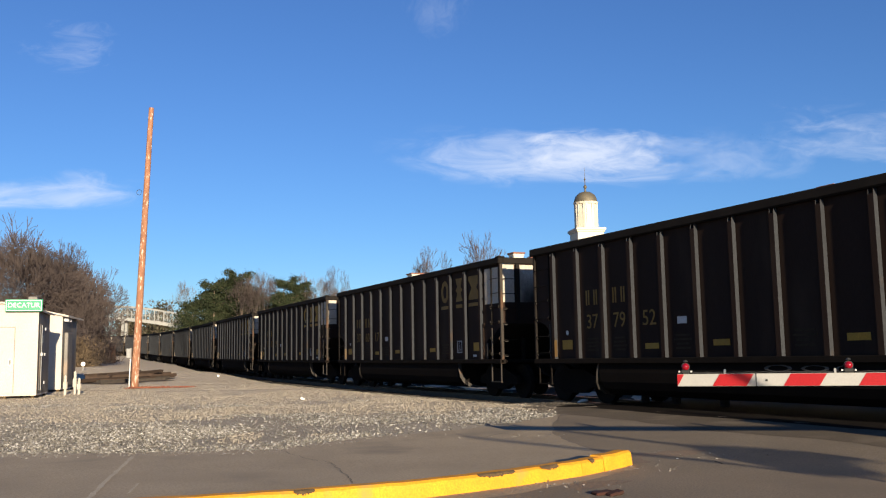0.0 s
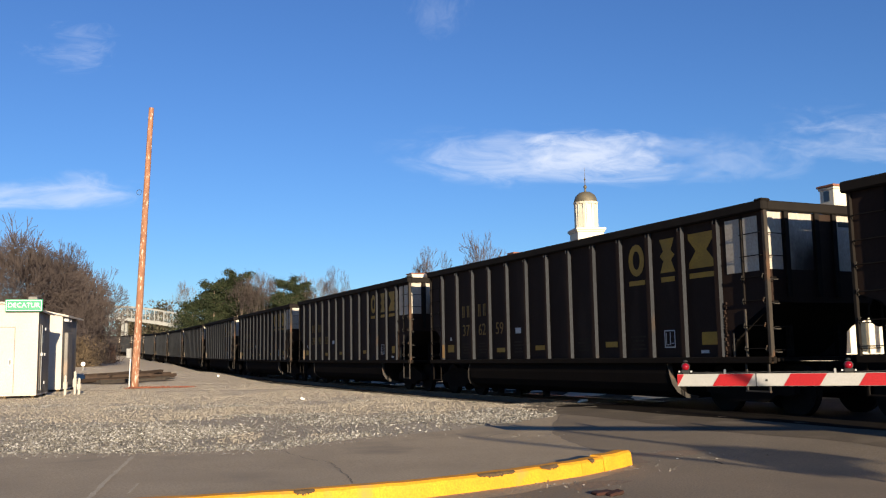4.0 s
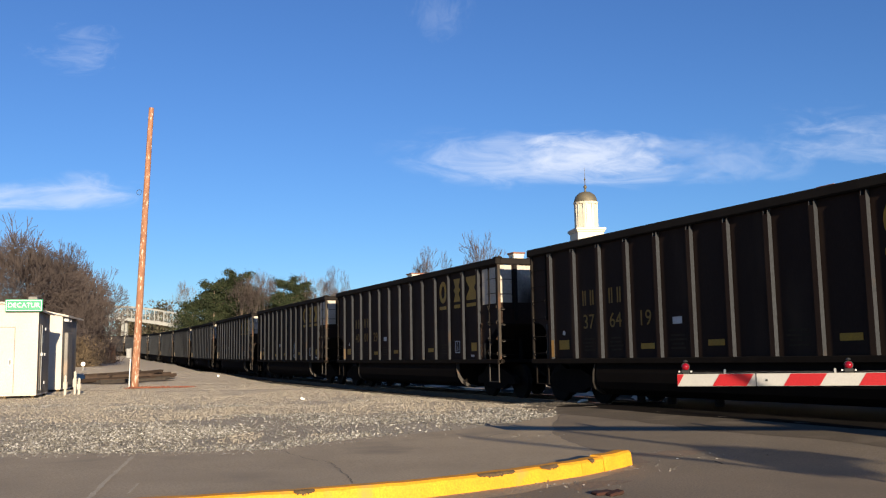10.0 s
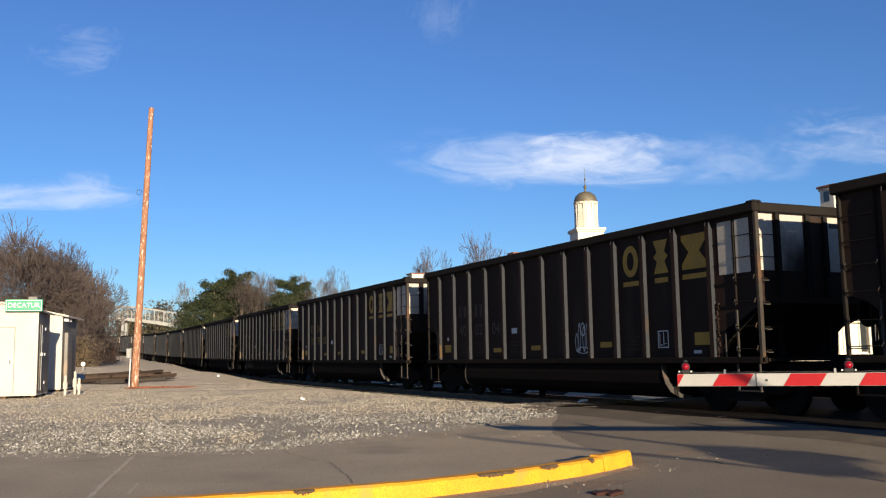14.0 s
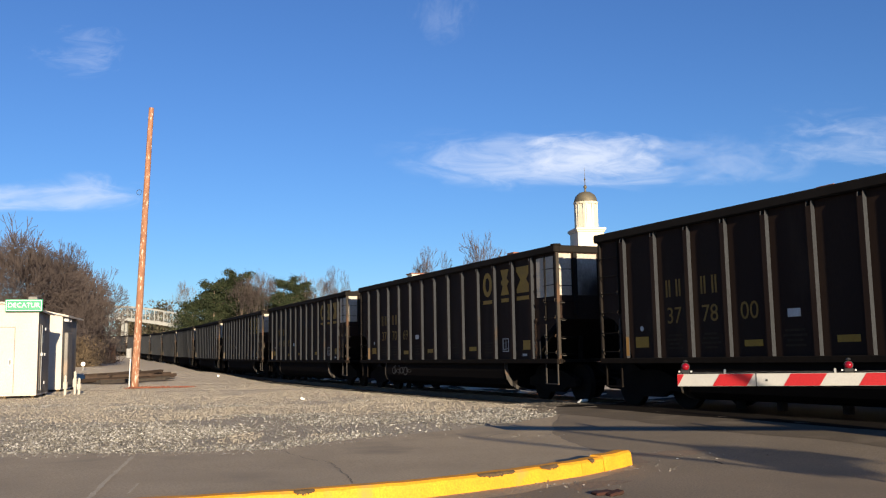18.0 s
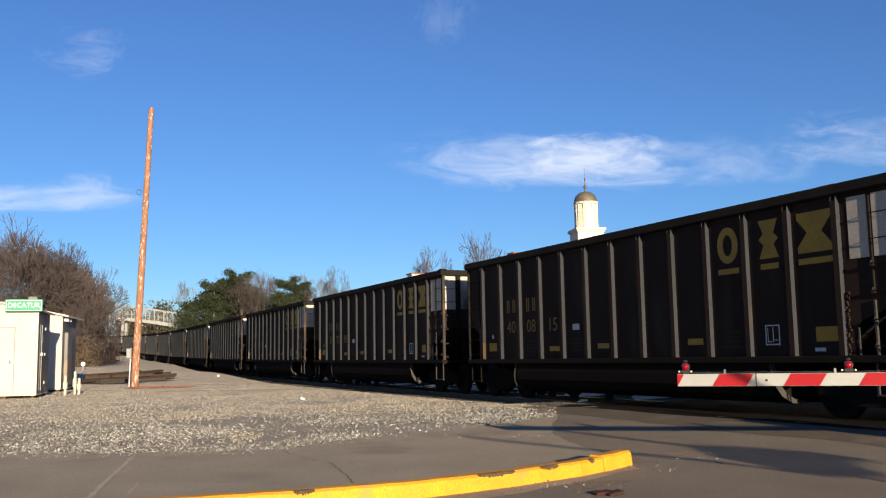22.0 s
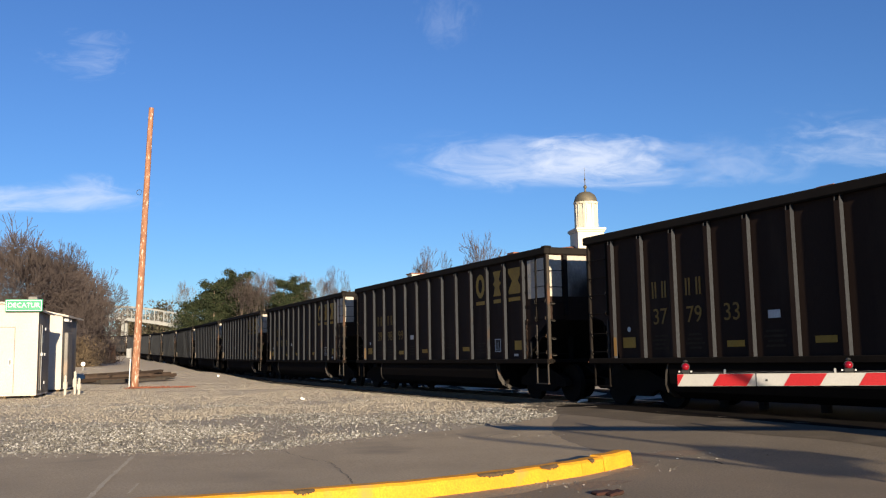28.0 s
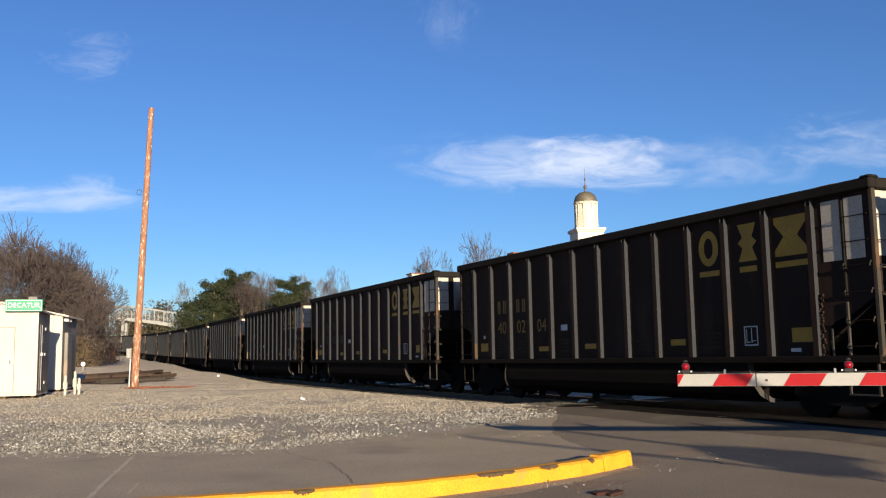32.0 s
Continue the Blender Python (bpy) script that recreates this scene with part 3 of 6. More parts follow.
        part("stirrup_step", boxbm(*((6.34, 6.92) if e > 0 else (-7.18, -6.60)), -1.50, -1.45, 0.44, 0.465), M_STILE if e > 0 else M_UNDER, car)
        for z in (1.20, 1.60, 2.04, 2.46, 2.84, 3.24):
            xa, xb = (6.40, 6.91) if e > 0 else (-6.62, -7.20)
            part("grab_iron", grab((xa, -1.452, z), (xb, -1.452, z), (0, -0.075, 0), r=0.009), M_SHADEIRON, car)
            part("grab_iron", grab((e * (xe - 0.05), -1.44, z - 0.03), (e * (xe - 0.05), -1.03, z - 0.03), (e * 0.09, 0, 0), r=0.009), M_SHADEIRON, car)
            if z < 2.7:
                # bent feet of the grab irons, coloured pale as if they catch the light
                for xk in (xa, xb):
                    bm = bmesh.new()
                    rod(bm, (xk - 0.03, -1.462, z - 0.05), (xk - 0.01, -1.52, z - 0.01), 0.014, n=6)
                    rod(bm, (xk - 0.01, -1.52, z - 0.01), (xk + 0.03, -1.53, z + 0.045), 0.012, n=6)
                    part("grab_foot", bm, M_STILE, car)
                bm = bmesh.new()
                rod(bm, (e * xe, -1.44, z - 0.05), (e * (xe + 0.06), -1.42, z - 0.07), 0.013, n=6)
                rod(bm, (e * (xe + 0.06), -1.42, z - 0.07), (e * (xe + 0.085), -1.34, z - 0.07), 0.011, n=6)
                part("grab_foot", bm, M_STILE, car)
        part("coupler", boxbm(min(e * xe, e * 8.03), max(e * xe, e * 8.03), -0.12, 0.12, 0.74, 0.96, bevel=0.03), M_UNDER, car)
        part("draft_sill", boxbm(min(e * 4.4, e * (xe + 0.1)), max(e * 4.4, e * (xe + 0.1)), -0.35, 0.35, 0.62, 0.95, bevel=0.02), M_UNDER, car)
        bm = bmesh.new()
        pts = [Vector((e * (xe + 0.07), -0.5, 0.85)), Vector((e * 7.6, -0.48, 0.62)), Vector((e * 7.9, -0.40, 0.55)), Vector((e * 8.05, -0.3, 0.60))]
        for a, b in zip(pts, pts[1:]):
            rod(bm, a, b, 0.025, n=6)
        part("air_hose", bm, M_UNDER, car)
        for x in (-0.6, 0.6):
            part("slope_brace", boxbm(min(e * (xe - 0.5), e * (xe - 0.4)), max(e * (xe - 0.5), e * (xe - 0.4)), x - 0.04, x + 0.04, 1.03, 1.62), M_UNDER, car)
    part("brake_wheel", rodbm((-7.42, -0.75, 1.75), (-7.46, -0.75, 1.75), 0.24, n=16), M_UNDER, car)
    part("brake_rod", rodbm((-7.25, -0.75, 1.75), (-7.42, -0.75, 1.75), 0.03, n=6), M_UNDER, car)
    part("air_reservoir", rodbm((-6.42, -1.05, 1.17), (-7.05, -1.05, 1.17), 0.13, n=14), M_UNDER, car, "black air reservoir")
    for x, z in ((-6.50, 1.95), (-6.78, 1.75), (-7.02, 1.95)):
        part("platform_stay", boxbm(x - 0.02, x + 0.02, -1.22, -1.18, 1.03, z), M_UNDER, car)
    for x in (-6.64, -6.90):
        part("brake_pipe", rodbm((x, -1.30, 1.03), (x + 0.05, -1.30, 1.72), 0.016, n=6), M_UNDER, car)
    part("brake_cylinder", rodbm((-6.9, -0.9, 1.3), (-6.4, -0.9, 1.3), 0.14, n=12), M_UNDER, car)
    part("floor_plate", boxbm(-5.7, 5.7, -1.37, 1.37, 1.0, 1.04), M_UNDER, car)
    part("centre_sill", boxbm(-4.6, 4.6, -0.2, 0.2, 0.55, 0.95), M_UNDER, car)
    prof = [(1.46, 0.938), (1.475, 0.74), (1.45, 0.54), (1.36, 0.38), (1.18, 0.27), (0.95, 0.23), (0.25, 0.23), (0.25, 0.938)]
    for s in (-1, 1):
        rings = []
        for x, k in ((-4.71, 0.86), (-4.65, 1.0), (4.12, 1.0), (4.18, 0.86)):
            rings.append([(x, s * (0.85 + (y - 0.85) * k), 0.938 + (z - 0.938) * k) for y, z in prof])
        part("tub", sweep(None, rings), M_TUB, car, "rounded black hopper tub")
        # rims paler than the tub, a lit lip put into the colour
        for e in (-1, 1):
            xr = 4.14 if e > 0 else 4.67
            ring2 = [[(e * (xr + 0.26 * (0.938 - z)), s * y, z) for y, z in prof[:6]], [(e * (xr + 0.035 + 0.26 * (0.938 - z)), s * (y + 0.012), z - 0.012) for y, z in prof[:6]]]
            bm = sweep(None, [[(x, y, z) for x, y, z in r] + [(x, y - s * 0.10, z + 0.05) for x, y, z in r[::-1]] for r in ring2])
            part("tub_rim", bm, M_STILE, car, "pale curved rim of the tub")
    for x in (-3.6, -2.6, -1.2):
        part("drain_pipe", rodbm((x, -1.05, 0.10), (x, -1.05, 0.24), 0.09, n=8), M_UNDER, car)
    # white squares on the ladder bays and ends
    for a, b in ((5.99, 6.355), (6.445, 6.80)):
        part("white_square", plate(a, b, 2.57, 3.55), M_WHITE, car, "dirty white reflective square")
    for e in (1,):
        for a, b in ((-1.40, -1.05), (-0.87, -0.31), (0.31, 0.87), (1.05, 1.40)):
            part("white_square", boxbm(XF - 0.0635, XF - 0.0595, a, b, 2.585, 3.605), M_BROWNED, car, "dirty white reflective square")
    # yellow reflective strips and stencils
    for x, w, z, h, m in ((bay(0) - 0.02, 0.42, 1.27, 0.22, M_YELLOW), (bay(3) + 0.06, 0.44, 1.24, 0.115, M_YELLOW), (bay(5) + 0.06, 0.44, 1.27, 0.115, M_YELLOW), (bay(8) + 0.05, 0.44, 1.29, 0.12, M_YELLOW), (bay(11) + 0.17, 0.46, 1.29, 0.24, M_YELLOW)):
        part("reflective_strip", plate(x - w / 2, x + w / 2, z, z + h), m, car, "yellow reflective strip")
    part("reflective_strip", boxbm(rib_x[0] + 0.0555, rib_x[0] + 0.058, -1.56, -1.48, 1.10, 1.50), M_REFLECT, car, "orange reflective strip on a post")
    part("label_plate", plate(bay(4) - 0.14, bay(4) + 0.14, 1.72, 1.86), M_LABEL, car, "pale grey label")
    bm = bmesh.new()
    for a, b, c, d in ((-0.16, 0.17, 1.25, 1.272), (-0.16, 0.17, 1.578, 1.60), (-0.16, -0.138, 1.272, 1.578), (0.148, 0.17, 1.272, 1.578), (0.01, 0.028, 1.30, 1.56), (-0.11, -0.02, 1.30, 1.318), (0.05, 0.12, 1.33, 1.342), (-0.11, -0.095, 1.318, 1.55)):
        box(bm, bay(10) + a, bay(10) + b, YS - 0.008, YS - 0.004, c, d)
    part("data_stencil", bm, M_LABEL, car, "white outlined data box")
    part("label_plate", plate(bay(11) - 0.10, bay(11) + 0.12, 1.13, 1.19), M_LABEL, car)
    for i in (1, 2, 4, 7, 9):
        bm = bmesh.new()
        for k in range(4):
            w = 0.52 - 0.08 * ((k * 7 + i) % 3)
            box(bm, bay(i) - w / 2, bay(i) + w / 2, YS - 0.007, YS - 0.004, 1.22 + k * 0.085, 1.26 + k * 0.085)
        tagged(part("stencil_block", bm, M_STENCIL, car, "lines of worn stencil writing"), kind="stuff")
    part("corner_cap", boxbm(XF - 0.17, XF + 0.05, -1.58, -1.36, TOP - 0.03, TOP + 0.03, bevel=0.028), M_CHORD, car)
    part("label_dot", rodbm((bay(0) - 0.02, YS - 0.004, 1.66), (bay(0) - 0.02, YS, 1.66), 0.055, n=14), M_LABEL, car, "round pale sticker")
    # rusty chain of the door gear beside the last post
    bm = bmesh.new()
    rng = random.Random(4)
    for k in range(22):
        z, x = 1.07 + k * 0.045 + rng.uniform(-0.01, 0.01), 5.885 + rng.uniform(-0.03, 0.035)
        box(bm, x, x + rng.uniform(0.015, 0.04), -1.50, -1.464, z, z + rng.uniform(0.02, 0.05))
    tagged(part("door_chain", bm, M_CAR, car, "rusty chain of the door gear"), kind="stuff")
    part("hose_pipe", boxbm(6.04, 6.08, -1.47, -1.43, 1.06, 1.50, bevel=0.008), M_STILE, car)
    part("mark_plate", boxbm(XF - 0.0594, XF - 0.0575, 0.35, 0.83, 3.40, 3.49), M_DARK, car)
    for x in (-6.25, 5.95):
        build_truck(car, x)
    return tagged(car, "black steel coal gondola car with ribbed sides", "coal car", "cars of the coal train")


def emblem(car, strong):
    """Three yellow company marks, each over a bar."""
    mat = M_YELLOW if strong else M_FADED
    x = bay(9) + 0.03
    bm = bmesh.new()
    ring = [(0.27 * math.cos(a), 0.34 * math.sin(a)) for a in [k * math.tau / 16 for k in range(16)]]
    for k in range(16):
        (a0, b0), (a1, b1) = ring[k], ring[(k + 1) % 16]
        q = [(a0, b0), (a1, b1), (a1 * 0.45, b1 * 0.58), (a0 * 0.45, b0 * 0.58)]
        bm.faces.new([bm.verts.new((x + a, YS - 0.006, 3.10 + b)) for a, b in q])
    bmesh.ops.remove_doubles(bm, verts=bm.verts, dist=0.001)
    part("company_mark", bm, mat, car, "worn yellow company mark")
    x = bay(10) + 0.03
    bm = bmesh.new()
    q = [(-0.23, 0.34), (0.23, 0.34), (0.12, 0.10), (0.23, 0.0), (0.12, -0.10), (0.23, -0.34), (-0.23, -0.34), (-0.12, -0.10), (-0.23, 0.0), (-0.12, 0.10)]
    bm.faces.new([bm.verts.new((x + a, YS - 0.006, 3.10 + b)) for a, b in q])
    part("company_mark", bm, mat, car, "worn yellow company mark")
    x = bay(11) + 0.03
    bm = bmesh.new()
    for pts in (((-0.36, 3.44), (0.36, 3.44), (0.36, 3.33), (0.15, 3.10), (-0.15, 3.10), (-0.36, 3.33)), ((-0.15, 3.10), (0.15, 3.10), (0.36, 2.87), (0.36, 2.76), (-0.36, 2.76), (-0.36, 2.87))):
        bm.faces.new([bm.verts.new((x + a, YS - 0.006, z)) for a, z in pts])
    part("company_mark", bm, mat, car, "worn yellow company mark")
    for i, w in ((9, 0.27), (10, 0.21), (11, 0.36)):
        part("mark_bar", plate(bay(i) + 0.03 - w, bay(i) + 0.03 + w, 2.57, 2.67), mat, car)


digit_cache = {}


def numbers(car, pairs, strong):
    mat = M_FADED if strong else M_DIM
    for k, pair in enumerate(pairs):
        key = (pair, strong)
        if key not in digit_cache:
            digit_cache[key] = lettering(pair, 0.46, mat, "car_number")
        ob = new("car_number", digit_cache[key])
        ob.parent = car
        ob.matrix_basis = pose(bay(1 + k), YS - 0.006, 1.87)
        tagged(ob, "yellow stencilled car number")
    key = ("marks", strong)
    if key not in digit_cache:
        bm = bmesh.new()
        for x in (-0.22, 0.08):
            box(bm, x, x + 0.05, -0.003, 0.0, -0.17, 0.17)
            box(bm, x + 0.09, x + 0.14, -0.003, 0.0, -0.17, 0.17)
        digit_cache[key] = mesh_of(bm, "owner_mark", mat)
    for k in (1, 2):
        ob = new("owner_mark", digit_cache[key])
        ob.parent = car
        ob.matrix_basis = pose(bay(k), YS - 0.005, 2.43)


def scrawl(car, spots, y, label, mat=None):
    """Unreadable pale paint marks: loops and bars."""
    for x, z, rx, rz in spots:
        bm = bmesh.new()
        q = [(math.cos(k * math.tau / 14), math.sin(k * math.tau / 14)) for k in range(14)]
        for k in range(14):
            (a0, b0), (a1, b1) = q[k], q[(k + 1) % 14]
            bm.faces.new([bm.verts.new((x + a * rx, y, z + b * rz)) for a, b in ((a0, b0), (a1, b1), (a1 * 0.7, b1 * 0.8), (a0 * 0.7, b0 * 0.8))])
        bmesh.ops.remove_doubles(bm, verts=bm.verts, dist=0.001)
        part("paint_scrawl", bm, mat or M_SCRAWL, car, label)


M_SCRAWL = material("pale_spray_paint", (0.12, 0.115, 0.11), (0.045, 0.042, 0.04), rough=0.85, scale=7, fine=24, bump=0.0)

CAR_NUMBERS = {0: "377952", 1: "376017", 2: "376259", 3: "399833", 4: "376419", 5: "400129", 7: "377800", 8: "377069", 9: "400815", 10: "377289", 11: "377933", 12: "399899", 13: "400204"}
FIRST, LAST, PITCH_CAR = -1, 25, 16.07
PARK = Matrix.Translation((0, 0, 0))
base_car = build_car()
cars = {}
for k in range(FIRST, LAST + 1):
    cars[k] = base_car if k == FIRST else copy_thing(base_car, PARK)
for k, car in cars.items():
    emblem(car, k >= 2)
    n_ = CAR_NUMBERS.get(k)
    if n_:
        numbers(car, (n_[:2], n_[2:4], n_[4:]), True)
    else:
        numbers(car, ("37", "60", "88") if k > 12 else ("40", "02", "04"), False)
scrawl(cars[6], ((bay(7) + 0.02, 1.55, 0.05, 0.34), (bay(7) + 0.16, 1.72, 0.10, 0.16), (bay(7) + 0.20, 1.50, 0.06, 0.30), (bay(7) + 0.34, 1.55, 0.06, 0.32), (bay(7) - 0.10, 1.42, 0.06, 0.22), (bay(7) + 0.16, 1.24, 0.26, 0.08)), YS - 0.009, "pale sprayed scrawl", M_LABEL)
scrawl(cars[8], ((-3.9, 0.70, 0.16, 0.13), (-3.78, 0.74, 0.07, 0.15), (-3.5, 0.68, 0.20, 0.06), (-3.42, 0.72, 0.05, 0.16), (-3.2, 0.70, 0.17, 0.11), (-3.02, 0.74, 0.09, 0.06), (-2.85, 0.68, 0.20, 0.14), (-2.7, 0.73, 0.05, 0.09), (-2.5, 0.69, 0.18, 0.05)), -1.482, "pale sprayed scrawl on the tub")
scrawl(cars[0], ((0.6, 0.85, 0.32, 0.06), (1.4, 0.85, 0.3, 0.05), (2.0, 0.84, 0.2, 0.06)), -1.482, "pale sprayed scrawl on the tub")

# ======================= kerb =======================
def build_kerb():
    kerb = tagged(new("kerb"), "yellow painted concrete kerb with chipped paint", "kerb", kind="structure")
    pts = [(-3.6, 8.20), (-2.23, 8.60), (-1.65, 8.77), (-0.965, 9.07), (-0.325, 9.37), (0.16, 9.70), (0.645, 10.06), (1.40, 10.71), (1.80, 11.15), (2.13, 11.55)]
    cuts = [(-3.6, -0.2), (-0.2, 1.40), (1.405, 1.70), (1.71, 2.13)]
    for a, b in cuts:
        rings = []
        for i in range(25):
            x = a + (b - a) * i / 24
            k = max(j for j in range(len(pts) - 1) if pts[j][0] <= x + 1e-6)
            f = (x - pts[k][0]) / (pts[k + 1][0] - pts[k][0])
            y = pts[k][1] + f * (pts[k + 1][1] - pts[k][1])
            dx, dy = pts[k + 1][0] - pts[k][0], pts[k + 1][1] - pts[k][1]
            n = math.hypot(dx, dy)
            nx, ny = dy / n, -dx / n                    # towards the road
            z = gz1(x, y)
            chip = 0.012 * noise.noise((x * 5, y * 5, 1.0))
            top = z + 0.165 + chip * 0.6 + (0.018 if a > 1.69 else 0.0)
            prof = [(-0.03, z - 0.1), (-0.02, top - 0.02), (0.0, top), (0.14, top), (0.172, top - 0.022 + chip), (0.205, z - 0.1)]
            rings.append([(x + nx * o, y + ny * o, h) for o, h in prof])
        part("kerb_stone", sweep(None, rings), M_KERB, kerb, smooth=False)
    # chipped bare patches
    rng = random.Random(8)
    for x, ln in ((0.42, 0.50), (1.02, 0.28), (1.55, 0.10), (-1.4, 0.2)):
        k = max(j for j in range(len(pts) - 1) if pts[j][0] <= x)
        f = (x - pts[k][0]) / (pts[k + 1][0] - pts[k][0])
        y = pts[k][1] + f * (pts[k + 1][1] - pts[k][1])
        d = Vector((pts[k + 1][0] - pts[k][0], pts[k + 1][1] - pts[k][1], 0)).normalized()
        n = Vector((d.y, -d.x, 0))
        z = gz1(x, y) + 0.165
        bm = bmesh.new()
        rows = []
        for i in range(22):
            f = i / 21
            w = math.sin(math.pi * f) ** 0.6 * rng.uniform(0.35, 1.1)
            c = Vector((x, y, z)) + d * (ln * (f - 0.5))
            rows.append([bm.verts.new(c + n * (0.152 - 0.020 * w) + Vector((0, 0, 0.007))), bm.verts.new(c + n * 0.168 + Vector((0, 0, -0.006))), bm.verts.new(c + n * (0.180 + 0.008 * w) + Vector((0, 0, -0.012 - 0.035 * w)))])
        for r0, r1 in zip(rows, rows[1:]):
            for j in (0, 1):
                bm.faces.new((r0[j], r0[j + 1], r1[j + 1], r1[j]))
        bmesh.ops.recalc_face_normals(bm, faces=bm.faces)
        part("bare_patch", bm, M_KERBRAW, kerb, "chipped bare concrete patch")


build_kerb()


def patch(name, cx, cy, rx, ry, turn, mat, label, seed, lift=0.006, n=26):
    """A thin stain or dirt patch of uneven outline on the ground."""
    rng = random.Random(seed)
    pts = []
    for i in range(n):
        a = i * math.tau / n
        r = rng.uniform(0.75, 1.1)
        px, py = rx * math.cos(a) * r, ry * math.sin(a) * r
        pts.append((cx + px * math.cos(turn) - py * math.sin(turn), cy + px * math.sin(turn) + py * math.cos(turn)))
    return sheet(name, pts, lift, mat, label, "ground", 0.5)


patch("dirt_patch", 2.0, 11.6, 0.75, 0.35, 0.6, M_DIRT, "brown dirt washed against the kerb", 3, 0.009)
patch("dirt_patch", 1.6, 9.9, 0.5, 0.18, 0.7, M_DIRT, "brown dirt washed against the kerb", 4, 0.009)
patch("dirt_patch", 2.9, 12.4, 0.6, 0.3, 0.3, M_DIRT, "brown dirt washed against the kerb", 6, 0.009)

M_OIL = material("oily_asphalt", (0.306, 0.254, 0.179), (0.256, 0.213, 0.150), rough=0.85, scale=2, fine=38, bump=0.6, grit=0.55)
patch("road_stain", -3.9, 9.2, 0.7, 0.35, 0.2, M_OIL, "dark smudge on the asphalt", 14, 0.008, 40)

# sealed cracks in the asphalt
M_SEAL = material("pale_crack_filler", (0.500, 0.419, 0.306), (0.425, 0.356, 0.263), rough=0.95, scale=3, fine=40, bump=0.4)
M_CRACK = material("open_crack", (0.06, 0.052, 0.042), (0.09, 0.078, 0.062), rough=1.0, scale=5, fine=40, bump=0.2)


def crack(pts, w, mat, label, seed):
    rng = random.Random(seed)
    line = edge_wobble(pts, 0.03 if w < 0.01 else 0.008, 8, seed)
    bm = bmesh.new()
    rows = []
    for i, (x, y) in enumerate(line):
        a, b = line[max(i - 1, 0)], line[min(i + 1, len(line) - 1)]
        d = Vector((b[0] - a[0], b[1] - a[1]))
        d = d.normalized() if d.length else Vector((1, 0))
        k = w * rng.uniform(0.75, 1.1)
        z = gz1(x, y) + 0.012
        rows.append((bm.verts.new((x + d.y * k, y - d.x * k, z)), bm.verts.new((x - d.y * k, y + d.x * k, z))))
    for (a, b), (c, d) in zip(rows, rows[1:]):
        bm.faces.new((a, b, d, c))
    for f in bm.faces:
        f.normal_update()
        if f.normal.z < 0:
            f.normal_flip()
    tagged(part("road_crack", bm, mat), label, "crack", kind="structure")


crack([(-4.45, 13.2), (-4.2, 12.0), (-3.9, 10.6), (-3.65, 9.5)], 0.03, M_SEAL, "pale filled crack in the asphalt", 1)
crack([(-3.5, 10.6), (-3.35, 9.8)], 0.015, M_SEAL, "pale filled crack in the asphalt", 2)
crack([(-2.4, 13.6), (-1.9, 12.6), (-1.5, 12.1), (-1.2, 11.0), (-1.05, 10.3)], 0.004, M_CRACK, "thin dark crack in the asphalt", 3)
crack([(0.35, 14.6), (0.9, 15.4), (1.2, 15.2)], 0.006, M_CRACK, "thin dark crack in the asphalt", 4)
crack([(3.32, 11.62), (3.35, 11.3)], 0.02, M_CRACK, "thin dark crack in the asphalt", 5)

M_SCRAP = material("dark_red_rust", (0.07, 0.02, 0.014), (0.035, 0.016, 0.012), rough=0.9, scale=8, fine=60, bump=0.5)

# small litter on the road and gravel
rng_l = random.Random(12)
for x, y, r in ((-4.05, 26.5, 0.035), (-13.0, 53.0, 0.07)):
    bm = bmesh.new()
    rod(bm, (0, 0, 0), (0.02, 0.1, 0.03), r * 0.8, r, n=10)
    ob = tagged(part("paper_cup", bm, M_FOAM), "white paper cup lying on the gravel", "cup")
    ob.matrix_basis = pose(x, y, gz1(x, y) + r * 0.8, 0, 0, rng_l.uniform(0, 180))
bm = boxbm(-0.11, 0.11, -0.07, 0.07, 0, 0.05, bevel=0.012)
for v in bm.verts:
    v.co.z += 0.04 * math.sin(v.co.x * 25 + v.co.y * 18)
ob = tagged(part("paper_scrap", bm, M_FOAM), "white scrap of paper lying by the rail", "litter")
px_, py_, ph_, pz_ = on_line(18.2, -0.62)
ob.matrix_basis = pose(px_, py_, gz1(px_, py_) + 0.03, 0, 8, 30)
for x, y, w in ((1.53, 9.22, 0.10), (1.66, 9.20, 0.06), (1.6, 9.14, 0.05)):
    bm = boxbm(-w, w, -0.07, 0.07, 0, 0.035, bevel=0.012)
    for v in bm.verts:
        v.co.z += 0.012 * math.sin(v.co.x * 30)
    ob = tagged(part("rust_scrap", bm, M_SCRAP), "flattened rusty scrap on the asphalt", "scrap")
    ob.matrix_basis = pose(x, y, gz1(x, y) + 0.004, 0, 0, 20)


